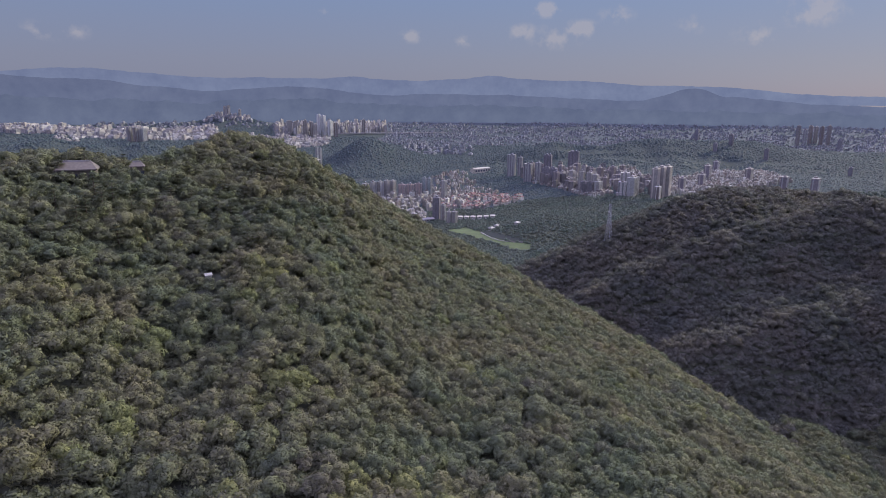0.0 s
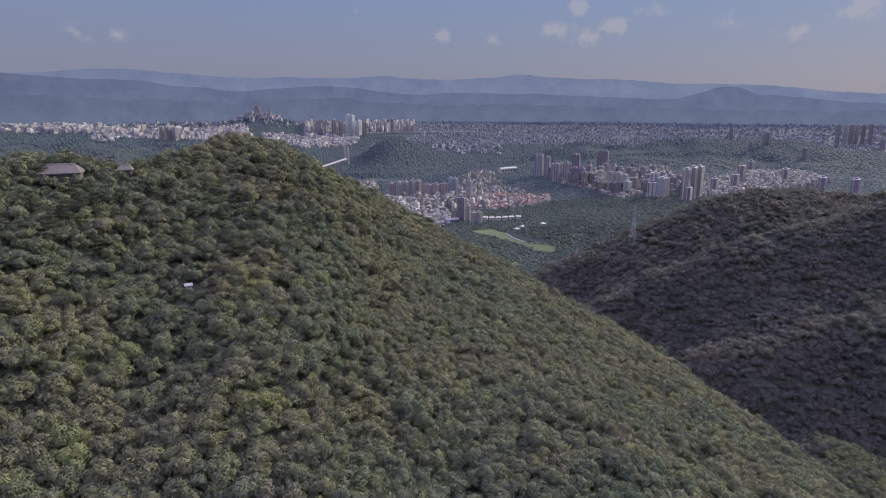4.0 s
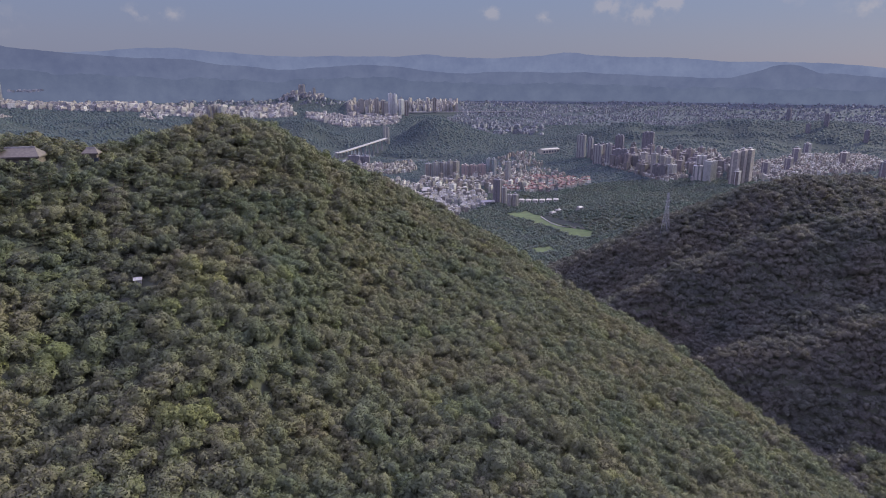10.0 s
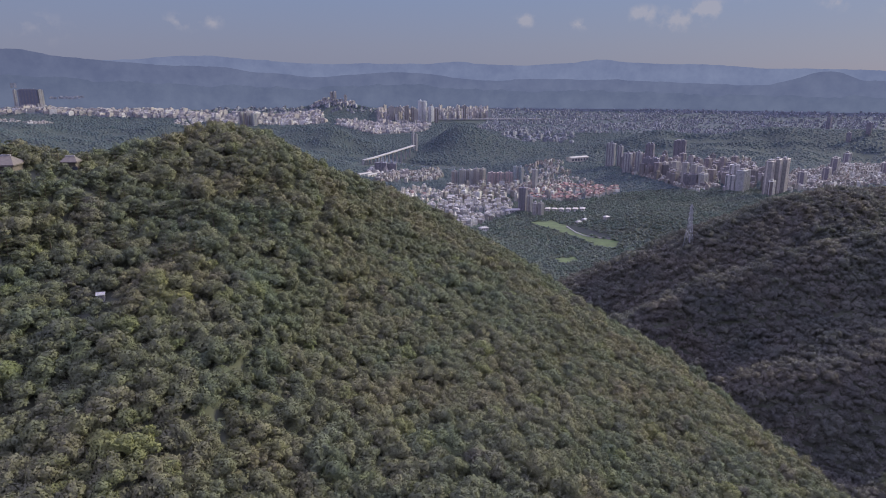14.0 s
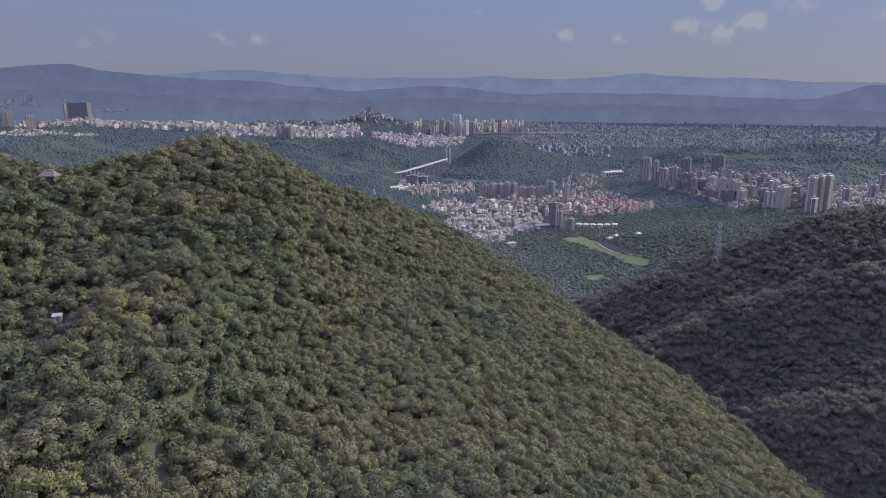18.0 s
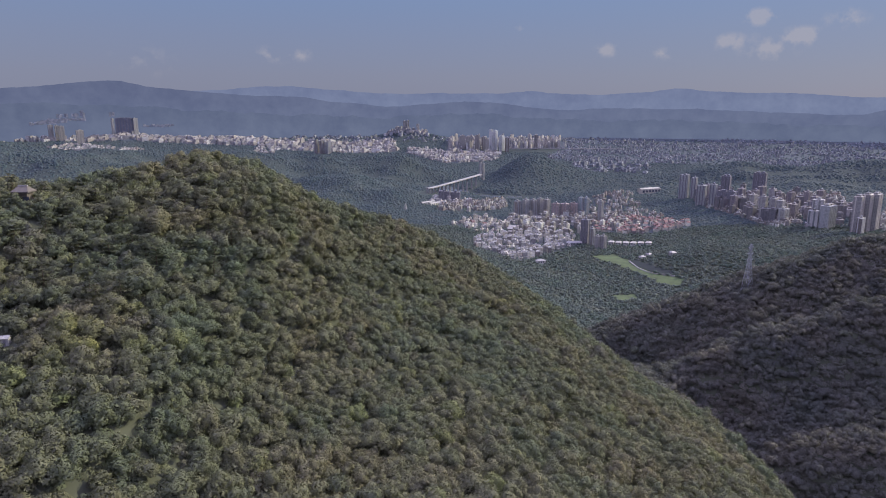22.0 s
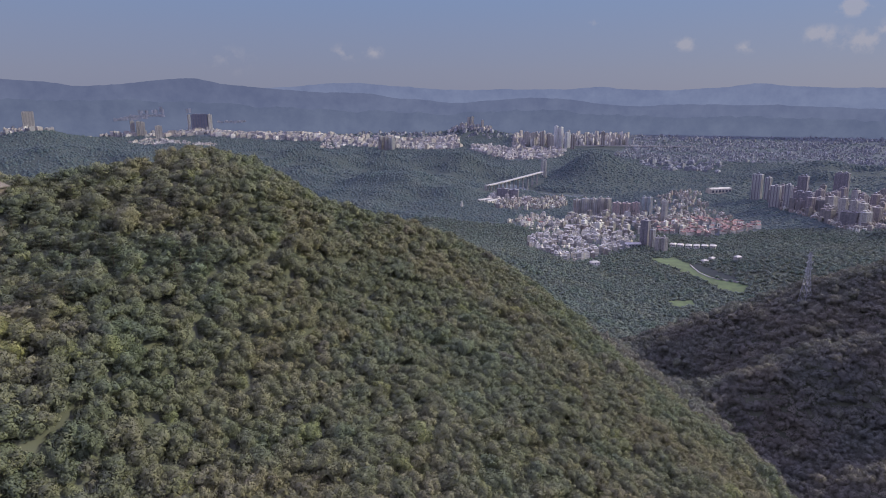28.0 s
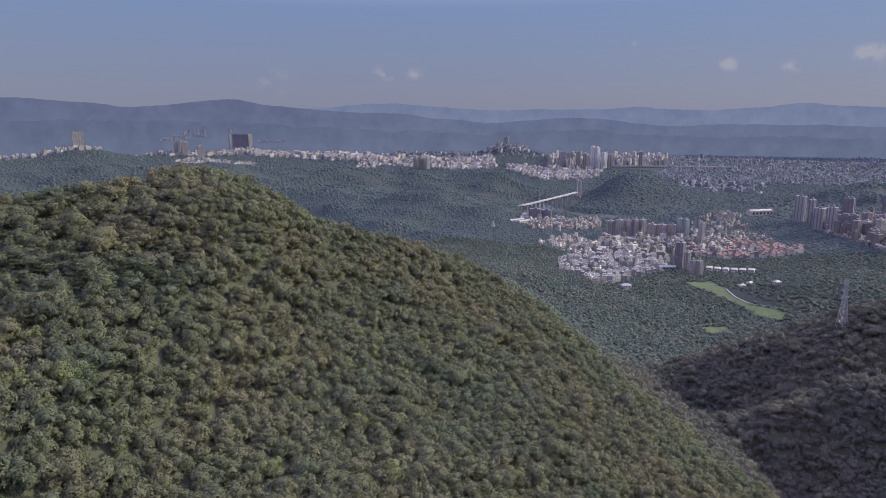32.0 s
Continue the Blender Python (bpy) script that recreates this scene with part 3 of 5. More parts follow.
def crown_shape(seed, sprays, lobes, size, radius=4.0, tall=3.2, lobe=1.4):
    """A broadleaf crown: a core, uneven tufts of foliage over a lopsided dome and small loose sprays round them. Its base is at z = 0."""
    rng = np.random.RandomState(seed)
    vs, fs, base = [], [], 0
    centres = [(np.array([0, 0, tall * 0.30]), np.array([radius * 0.62, radius * 0.62, tall * 0.40]))]
    p1, p2, lean = rng.uniform(0, 6.28), rng.uniform(0, 6.28), rng.uniform(-0.12, 0.12, 2) * radius
    for i in range(lobes):
        q = (i + 0.5) / lobes
        a = i * 2.4 + rng.uniform(-0.6, 0.6)
        r = radius * math.sqrt(q) * (0.86 + 0.16 * math.sin(2 * a + p1) + 0.10 * math.sin(3 * a + p2)) * rng.uniform(0.86, 1.06)
        z = tall * (0.72 - 0.58 * q ** 1.35 + rng.uniform(-0.12, 0.12))
        g = lobe * rng.uniform(0.65, 1.45)
        centres.append((np.array([r * math.cos(a) + lean[0] * (1 - q), r * math.sin(a) + lean[1] * (1 - q), z]), np.array([g * rng.uniform(0.85, 1.25), g * rng.uniform(0.85, 1.25), g * rng.uniform(0.6, 0.95)])))
    for c, w in centres:
        v = ICO_V * (1 + rng.uniform(-0.3, 0.3, (12, 1))) * w
        f = ICO_F[v[ICO_F].mean(1)[:, 2] > -0.45 * w[2]]
        vs.append(v + c)
        fs.append(f + base)
        base += 12
    for i in range(sprays):
        c, w = centres[1 + rng.randint(lobes)]
        d = rng.normal(size=3)
        d[2] = abs(d[2]) * 1.1 - 0.3
        d /= np.linalg.norm(d)
        p = c + d * w * rng.uniform(0.9, 1.25)
        nrm = d + rng.normal(size=3) * 0.4
        nrm /= np.linalg.norm(nrm)
        t = np.cross(nrm, rng.normal(size=3))
        t /= np.linalg.norm(t)
        b = np.cross(nrm, t)
        h = size * rng.uniform(0.6, 1.3)
        vs.append(np.array([p - t * h * 0.9 - b * h * 0.5, p + t * h - b * h * rng.uniform(0.2, 0.6), p + b * h + t * h * rng.uniform(-0.4, 0.4)]))
        fs.append(np.array([(0, 1, 2)]) + base)
        base += 3
    return np.vstack(vs), np.vstack(fs)


def far_crown(seed):
    """A clump of far crowns: an uneven low dome."""
    rng = np.random.RandomState(seed)
    v = [(0, 0, rng.uniform(2.6, 4.2))]
    for r, z in ((3.5, 1.6), (6.0, -2.2)):
        for k in range(5):
            a = 1.2566 * k + rng.uniform(-0.4, 0.4)
            q = r * rng.uniform(0.75, 1.25)
            v.append((q * math.cos(a), q * math.sin(a), z * rng.uniform(0.8, 1.2)))
    f = []
    for k in range(5):
        j = (k + 1) % 5
        f += [(0, 1 + k, 1 + j), (1 + k, 6 + k, 6 + j), (1 + k, 6 + j, 1 + j)]
    return np.array(v), np.array(f)


# crown radius of each size of tree
RADIUS = {"big": 6.2, "middling": 4.1, "small": 2.7}
SHAPES = {
    "big": [crown_shape(i, 430, 15, 0.66, 6.2, 6.2 + 0.8 * (i % 3), 2.0) for i in range(5)],
    "middling": [crown_shape(100 + i, 220, 9, 0.6, 4.1, 4.6 + 0.7 * (i % 3), 1.6) for i in range(8)],
    "small": [crown_shape(200 + i, 100, 5, 0.55, 2.7, 3.6 + 0.8 * (i % 3), 1.3) for i in range(6)],
    "big_off": [crown_shape(300 + i, 200, 10, 0.9, 6.2, 6.2 + 0.8 * (i % 3), 2.4) for i in range(5)],
    "middling_off": [crown_shape(320 + i, 105, 6, 0.8, 4.1, 4.6 + 0.7 * (i % 3), 1.8) for i in range(8)],
    "small_off": [crown_shape(340 + i, 45, 4, 0.7, 2.7, 3.6 + 0.8 * (i % 3), 1.4) for i in range(6)],
    "low": [crown_shape(40 + i, 18, 2, 1.1, 4.4, 4.2, 2.2) for i in range(8)],
    "ridge": [crown_shape(80 + i, 50, 4, 0.95, 4.2, 4.4, 1.8) for i in range(8)],
    "far": [far_crown(60 + i) for i in range(6)],
}


def woods(name, kind, pos, scale, tint, mat, label):
    """Many crowns joined into one mesh."""
    rng = np.random.RandomState(len(pos))
    which = rng.randint(len(SHAPES[kind]), size=len(pos))
    turn = rng.uniform(0, 6.283, len(pos))
    vs, fs, ts, base = [], [], [], 0
    for w, (v, f) in enumerate(SHAPES[kind]):
        k = np.where(which == w)[0]
        if not len(k):
            continue
        c, s = np.cos(turn[k]), np.sin(turn[k])
        V = np.empty((len(k), len(v), 3))
        V[:, :, 0] = (v[:, 0] * c[:, None] - v[:, 1] * s[:, None]) * scale[k, None] + pos[k, 0, None]
        V[:, :, 1] = (v[:, 0] * s[:, None] + v[:, 1] * c[:, None]) * scale[k, None] + pos[k, 1, None]
        V[:, :, 2] = v[:, 2] * scale[k, None] * rng.uniform(0.8, 1.25, (len(k), 1)) + pos[k, 2, None]
        F = f[None] + (np.arange(len(k)) * len(v))[:, None, None] + base
        vs.append(V.reshape(-1, 3))
        fs.append(F.reshape(-1, 3))
        ts.append(np.repeat(tint[k], len(f)))
        base += len(k) * len(v)
    me = soup(name, np.vstack(vs), np.vstack(fs), mat, np.concatenate(ts))
    me.shade_smooth()
    return tagged(new(name, me), label, "forest", kind="stuff")


def scatter(r0, r1, az0, az1, cell, seed):
    """Jittered places over a ring sector."""
    rng = np.random.RandomState(seed)
    x0, x1 = r1 * math.sin(radians(az0)), r1 * math.sin(radians(az1))
    gx, gy = np.meshgrid(np.arange(min(x0, -r1 * 0.2), x1, cell), np.arange(20, r1, cell * 0.9))
    gx = gx + (np.arange(gx.shape[0]) % 2)[:, None] * cell * 0.5
    j = 0.36 if r0 < 1200 else 0.6
    gx = gx.ravel() + rng.uniform(-j, j, gx.size) * cell
    gy = gy.ravel() + rng.uniform(-j, j, gy.size) * cell
    r, a = np.hypot(gx, gy), np.degrees(np.arctan2(gx, gy))
    k = (r >= r0) & (r < r1) & (a > az0) & (a < az1)
    return gx[k], gy[k]


def sight_map():
    """For stations along the flight line, how high the land rises in front of each bearing and distance."""
    out = []
    az = np.radians(np.arange(-62, 64, 0.6))
    r = np.concatenate([np.arange(40, 900, 14.0), np.exp(np.linspace(np.log(900), np.log(4600), 90))])
    for sx, sy in ((-58, -50), (-20, -18), (16, 10), (52, 42), (88, 78)):
        A, D = np.meshgrid(az, r, indexing="ij")
        e = np.arctan2(terrain(sx + D * np.sin(A), sy + D * np.cos(A)) + 4 - CAM_H, D)
        out.append((sx, sy, az, r, np.maximum.accumulate(e, 1)))
    return out


def in_sight(x, y):
    """Whether the crowns of a place can be seen from the flight line."""
    seen = np.zeros(len(x), bool)
    z = terrain(x, y)
    for sx, sy, az, r, high in SIGHT:
        a, d = np.arctan2(x - sx, y - sy), np.hypot(x - sx, y - sy)
        i = np.clip(np.searchsorted(az, a), 0, len(az) - 1)
        j = np.clip(np.searchsorted(r, d) - 2, 0, len(r) - 1)
        seen |= np.arctan2(z + 9 - CAM_H, d) > high[i, j]
    return seen


SIGHT = sight_map()


def wood_tint(x, y, seed):
    """A hue for each tree: patches of grey, blue-green, olive and yellow-green woods, with single trees that differ."""
    rng = np.random.RandomState(seed)
    patch = 0.45 + 0.16 * np.sin(x / 37 + 1.3) * np.sin(y / 29) + 0.14 * np.sin(x / 15 - y / 19 + 0.7) * np.sin(y / 13 + x / 31) + 0.10 * np.sin(x / 7.3 + 2) * np.sin(y / 8.1)
    for px, py, pr, up in ((-84, 190, 12, 0.45), (-92, 200, 9, 0.35), (-46, 194, 4, 0.6), (-119, 121, 6, 0.5), (-43, 155, 8, 0.4), (-128, 150, 14, 0.25), (-75, 140, 16, 0.2)):
        patch = patch + up * np.exp(-((x - px) ** 2 + (y - py) ** 2) / pr ** 2)
    t = patch + rng.normal(size=len(x)) * 0.10
    t = np.where(rng.uniform(size=len(x)) < 0.04, rng.uniform(0.78, 0.95, len(x)), t)
    return np.clip(t, 0, 1)


def pine_places():
    rng = np.random.RandomState(19)
    out = [(-89, 213), (-94, 217), (-84, 218), (-99, 250), (-92, 246), (-104, 243), (-112, 284), (-118, 280), (-115, 242), (-121, 247), (-110, 262), (-126, 270), (-134, 260), (-170, 236), (-95, 300), (-128, 255)]
    while len(out) < 58:
        x, y = rng.uniform(-165, -62), rng.uniform(150, 300)
        if y < 185 + 0.55 * (x + 165) or y > 345 + 0.9 * (x + 62) or any(math.hypot(x - a, y - b) < 7 for a, b in out):
            continue
        if min(math.hypot(x + 163, y - 234), math.hypot(x + 144, y - 248), math.hypot(x + 106, y - 190)) > 11:
            out.append((round(x, 1), round(y, 1)))
    return out


PINES = pine_places()


def clear_spots(x, y, pines=True):
    """Leave out the trees that would stand in the small buildings and the pines."""
    k = np.ones(len(x), bool)
    for hx, hy in PINES if pines else []:
        k &= np.hypot(x - hx, y - hy) > 3.0
    for hx, hy, hr in ((-162.5, 240, 7.5), (-156, 240, 7), (-170, 240, 7), (-144.8, 255, 3.8), (-106.5, 195, 3.8), (-105, 191, 3.4)):
        k &= np.hypot(x - hx, y - hy) > hr
    return x[k], y[k]


def low_growth(x, y, sc):
    """Lower trees in front of the hall and the hut."""
    for hx, hy, hr, low in ((-163, 229, 12, 0.75), (-144, 246, 8, 0.75), (-105, 189, 8, 0.55)):
        sc = np.where(np.hypot(x - hx, y - hy) < hr, sc * low, sc)
    return sc


def mixed_stand(keep, r0, r1, az0, az1, seed):
    """Places and sizes of the trees of a mixed stand: a few broad crowns, many middling ones, small ones in the gaps."""
    rng = np.random.RandomState(seed)
    px, py, pr = np.zeros(0), np.zeros(0), np.zeros(0)
    out = {}
    for name, cell, lo, hi, share in (("big", 15.0, 4.6, 6.8, 0.25), ("middling", 5.1, 2.9, 4.6, 1.0), ("small", 3.9, 2.0, 3.0, 0.6)):
        x, y = scatter(r0, r1, az0, az1, cell, seed + len(name))
        k = keep(x, y) & (rng.uniform(size=len(x)) < share)
        x, y = x[k], y[k]
        r = rng.uniform(lo, hi, len(x))
        if len(px):
            gap = np.array([np.min(np.hypot(px - a, py - b) - 0.60 * (pr + c)) for a, b, c in zip(x, y, r)])
            x, y, r = x[gap > 0], y[gap > 0], r[gap > 0]
        x, y = clear_spots(x, y)
        r = rng.uniform(lo, hi, len(x))
        px, py, pr = np.concatenate([px, x]), np.concatenate([py, y]), np.concatenate([pr, r])
        z = terrain(x, y) + 0.10 * r + rng.uniform(-1.0, 1.4, len(x))
        out[name] = (x, y, z, low_growth(x, y, r / RADIUS[name]))
    return out


def undergrowth(name, r0, r1, az0, az1, keep, seed):
    """Shrubs and saplings that close the gaps between the crowns."""
    rng = np.random.RandomState(seed)
    x, y = scatter(r0, r1, az0, az1, 4.6, seed)
    k = keep(x, y)
    x, y = clear_spots(x[k], y[k], False)
    woods(name, "far", np.stack([x, y, terrain(x, y) + rng.uniform(-0.6, 0.8, len(x))], 1), rng.uniform(0.42, 0.72, len(x)), wood_tint(x, y, seed) * 0.8, LEAF, "dark green shrubs and saplings under the trees")


def build_forest():
    rng = np.random.RandomState(5)
    # the slope that faces the flight, up to just behind the crest; the nearest trees stand singly
    def face(x, y):
        return y < np.interp(x, HILL_X, HILL_Y) + 34

    near = mixed_stand(lambda x, y: np.hypot(x, y) > 0, 62, 250, -58, 54, 1)
    allx, ally = (np.concatenate([near[k][i] for k in near]) for i in (0, 1))
    reach = np.sort(np.hypot(allx + 40, ally - 20))[300]
    single = []
    for name, (x, y, z, sc) in near.items():
        k = np.hypot(x + 40, y - 20) < reach
        single += [(name, *q) for q in zip(x[k], y[k], z[k], sc[k])]
        woods("near_forest", name, np.stack([x, y, z], 1)[~k], sc[~k], wood_tint(x, y, 2)[~k], LEAF, "dense mixed green broadleaf forest on the near slope")
    single_trees(single, rng)
    undergrowth("near_undergrowth", 62, 250, -58, 54, lambda x, y: np.hypot(x, y) > 0, 51)
    undergrowth("slope_undergrowth", 250, 430, -54, 40, face, 52)
    # small trees close in front of the hall, the pavilion and the hut
    px = np.array([-172.0, -168, -164.5, -160, -156, -153.5, -148.5, -145, -141.5, -109, -105.5])
    py = np.array([234.0, 232.8, 232.3, 232.6, 233.5, 236, 251, 250.2, 250.8, 190.5, 190])
    pz = np.where(py < 200, 270.3, terrain(px, py) + 0.8)
    woods("clearing_edge_trees", "small", np.stack([px, py, pz], 1), rng.uniform(0.9, 1.15, len(px)), wood_tint(px, py, 16), LEAF, "small green trees close in front of the roofs")
    for name, (x, y, z, sc) in mixed_stand(face, 250, 520, -54, 52, 11).items():
        woods("slope_forest", name + "_off", np.stack([x, y, z], 1), sc, wood_tint(x, y, 3), LEAF, "dense green forest on the hill crest and spur")
    x, y = scatter(250, 520, -54, 52, 9.0, 15)
    k = ~face(x, y) & (x < 140)
    x, y = x[k], y[k]
    woods("lee_slope_forest", "low", np.stack([x, y, terrain(x, y)], 1), rng.uniform(0.9, 1.3, len(x)), wood_tint(x, y, 14), LEAF, "dense green forest on the lee of the hill")
    x, y = scatter(300, 1000, 8, 50, 6.4, 13)
    k = (np.hypot(x, y) < 800) | (np.degrees(np.arctan2(x, y)) > 22)
    x, y = x[k], y[k]
    sc = rng.uniform(0.75, 1.15, len(x)) + 0.7 * rng.uniform(size=len(x)) ** 3
    z = terrain(x, y) + rng.uniform(-0.8, 1.2, len(x))
    k = ~face(x, y) & ~((np.hypot(x, y) < 520) & (x < 140)) & in_sight(x, y)
    woods("ridge_forest", "ridge", np.stack([x, y, z], 1)[k], sc[k], wood_tint(x, y, 8)[k], SHADED_WOODS, "dense forest on the shaded ridges and the spur")
    x, y = scatter(300, 760, 8, 50, 4.0, 17)
    k = ~face(x, y) & ~((np.hypot(x, y) < 520) & (x < 140)) & in_sight(x, y)
    x, y = x[k], y[k]
    woods("ridge_undergrowth", "far", np.stack([x, y, terrain(x, y) + rng.uniform(-0.4, 0.8, len(x))], 1), rng.uniform(0.5, 0.85, len(x)), wood_tint(x, y, 18), SHADED_WOODS, "shrubs and saplings under the ridge forest")
    x, y = scatter(520, 1250, -16, 50, 7.4, 21)
    a, r = np.degrees(np.arctan2(x, y)), np.hypot(x, y)
    k = open_land(x, y) & ~((r < 800) & (a > 8)) & ~((r < 1000) & (a > 22)) & in_sight(x, y)
    x, y = x[k], y[k]
    sc = rng.uniform(0.7, 1.15, len(x)) + 0.4 * rng.uniform(size=len(x)) ** 3
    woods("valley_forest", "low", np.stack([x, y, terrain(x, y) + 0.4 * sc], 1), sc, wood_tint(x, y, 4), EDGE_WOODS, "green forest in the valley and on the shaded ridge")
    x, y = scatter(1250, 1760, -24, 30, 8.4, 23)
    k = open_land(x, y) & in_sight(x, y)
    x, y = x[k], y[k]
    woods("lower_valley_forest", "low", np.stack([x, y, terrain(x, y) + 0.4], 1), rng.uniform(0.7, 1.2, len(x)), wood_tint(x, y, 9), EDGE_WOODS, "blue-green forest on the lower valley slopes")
    # under and behind the flight
    gx, gy = np.meshgrid(np.arange(-150, 190, 6.4), np.arange(-170, 66, 6.0))
    x, y = gx.ravel() + rng.uniform(-2, 2, gx.size), gy.ravel() + rng.uniform(-2, 2, gx.size)
    a, r = np.degrees(np.arctan2(x, y)), np.hypot(x, y)
    k = ~((r > 62) & (a > -58) & (a < 54) & (y > 20))
    x, y = x[k], y[k]
    woods("under_forest", "far", np.stack([x, y, terrain(x, y) + 1.0], 1), rng.uniform(0.8, 1.25, len(x)), wood_tint(x, y, 12), LEAF, "dense green forest on the slope foot below")
    # woods that no station of the flight sees well
    x, y = scatter(300, 2300, -56, 56, 19, 27)
    a, r = np.degrees(np.arctan2(x, y)), np.hypot(x, y)
    k = open_land(x, y) & ~in_sight(x, y) & ~face(x, y) & ((r > 520) | (x > 140))
    x, y = x[k], y[k]
    woods("lee_forest", "far", np.stack([x, y, terrain(x, y) - 0.5], 1), rng.uniform(1.6, 2.2, len(x)), wood_tint(x, y, 6), EDGE_WOODS, "green woods in the hollows behind the ridges")
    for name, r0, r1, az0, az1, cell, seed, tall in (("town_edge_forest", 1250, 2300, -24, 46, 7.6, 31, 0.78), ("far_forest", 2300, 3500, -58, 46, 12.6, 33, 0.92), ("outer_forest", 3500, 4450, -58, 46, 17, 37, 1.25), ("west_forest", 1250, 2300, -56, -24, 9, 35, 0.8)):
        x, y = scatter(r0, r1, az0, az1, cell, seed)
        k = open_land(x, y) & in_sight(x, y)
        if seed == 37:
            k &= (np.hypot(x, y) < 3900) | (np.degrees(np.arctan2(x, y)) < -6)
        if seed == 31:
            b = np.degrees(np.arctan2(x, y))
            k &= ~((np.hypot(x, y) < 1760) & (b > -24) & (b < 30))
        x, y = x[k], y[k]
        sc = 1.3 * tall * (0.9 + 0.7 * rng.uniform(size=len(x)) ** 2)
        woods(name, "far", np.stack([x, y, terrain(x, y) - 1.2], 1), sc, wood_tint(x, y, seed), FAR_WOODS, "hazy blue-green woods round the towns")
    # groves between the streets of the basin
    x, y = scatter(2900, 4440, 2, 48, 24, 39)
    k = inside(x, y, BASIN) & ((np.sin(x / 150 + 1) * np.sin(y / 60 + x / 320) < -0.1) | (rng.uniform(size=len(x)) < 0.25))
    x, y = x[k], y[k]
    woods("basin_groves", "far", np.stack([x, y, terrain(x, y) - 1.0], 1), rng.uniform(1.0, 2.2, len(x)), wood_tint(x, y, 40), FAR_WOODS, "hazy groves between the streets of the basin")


def single_trees(rows, rng):
    """The nearest trees, each with a trunk, limbs and a crown."""
    crowns = {}
    for name in RADIUS:
        crowns[name] = [soup("crown", v, f, LEAF_ONE) for v, f in SHAPES[name]]
        for me in crowns[name]:
            me.shade_smooth()
    bm = bmesh.new()
    tube(bm, [(0, 0, -2.6), (0.1, 0.05, -0.5), (0, 0.15, 1.6), (0.15, 0.1, 3.2)], [0.26, 0.2, 0.14, 0.07])
    trunk = bpy.data.meshes.new("trunk")
    bm.to_mesh(trunk)
    trunk.materials.append(BARK)
    limbs = []
    for k in range(3):
        bm = bmesh.new()
        a = k * 2.1 + 0.4
        tube(bm, [(0, 0.05, 0.0), (0.7 * math.cos(a), 0.7 * math.sin(a), 1.0), (1.5 * math.cos(a), 1.5 * math.sin(a), 1.9)], [0.12, 0.08, 0.04])
        me = bpy.data.meshes.new("limb")
        bm.to_mesh(me)
        me.materials.append(BARK)
        limbs.append(me)
    kinds = {"big": "broad old broadleaf tree with a lobed green crown", "middling": "green broadleaf tree in the hillside forest", "small": "small bushy green tree between larger crowns"}
    for name, x, y, z, s in rows:
        root = new("tree")
        root.matrix_world = Matrix.Translation((x, y, z - 1.6 * s)) @ Matrix.Rotation(rng.uniform(0, 6.28), 4, "Z") @ Matrix.Diagonal((s, s, s * rng.uniform(0.85, 1.2), 1))
        tagged(root, kinds[name], "tree", "trees on the near slope")
        for nm, me in [("trunk", trunk), ("crown", crowns[name][rng.randint(len(crowns[name]))])] + [("limb", q) for q in limbs]:
            o = new(nm, me)
            o.parent = root
            o.location = (0, 0, 1.6)


def pine_trees():
    """Tall dark pines that stand above the broadleaf canopy, with flat tiers of needles."""
    rng = np.random.RandomState(77)
    bm = bmesh.new()
    tube(bm, [(0, 0, -1), (0.1, 0, 5), (0.05, 0.1, 10), (0.1, 0, 14)], [0.32, 0.26, 0.17, 0.06])
    trunk = bpy.data.meshes.new("trunk")
    bm.to_mesh(trunk)
    bm.free()
    trunk.materials.append(BARK)
    tiers = []
    for k in range(6):
        vs, fs = [], []
        wide = (5.0, 4.6, 4.0, 3.2, 2.3, 1.3)[k]
        for i in range(100):
            a, q = rng.uniform(0, 6.283), math.sqrt(rng.uniform(0.04, 1.0))
            q *= 0.72 + 0.28 * math.cos(a * 2.5 + k)
            p = np.array([wide * q * math.cos(a), wide * q * math.sin(a), 0.35 * (1 - q) + rng.uniform(-0.18, 0.18)])
            t = rng.normal(size=3) * np.array([1, 1, 0.25])
            t /= np.linalg.norm(t)
            b = np.cross([rng.normal() * 0.3, rng.normal() * 0.3, 1], t)
            h = rng.uniform(0.5, 0.95)
            fs.append((3 * i, 3 * i + 1, 3 * i + 2))
            vs += [p - t * h - b * h * 0.4, p + t * h - b * h * 0.3, p + b * h]
        me = soup("needle_tier", np.array(vs), np.array(fs), PINE_NEEDLES)
        me.shade_flat()
        tiers.append(me)
    for x, y in PINES:
        s = rng.uniform(0.75, 1.0)
        root = new("pine_tree")
        root.matrix_world = Matrix.Translation((x, y, float(terrain(x, y)) - 2.4)) @ Matrix.Rotation(rng.uniform(0, 6.28), 4, "Z") @ Matrix.Diagonal((s, s, s * 0.85, 1))
        tagged(root, "dark green pine with flat tiers above the canopy", "tree", "pines on the hill")
        o = new("trunk", trunk)
        o.parent = root
        for k, me in enumerate(tiers):
            o = new("needle_tier", me)
            o.parent = root
            o.location = (0.2 * math.cos(k * 2), 0.2 * math.sin(k * 2), 5.0 + 1.75 * k)


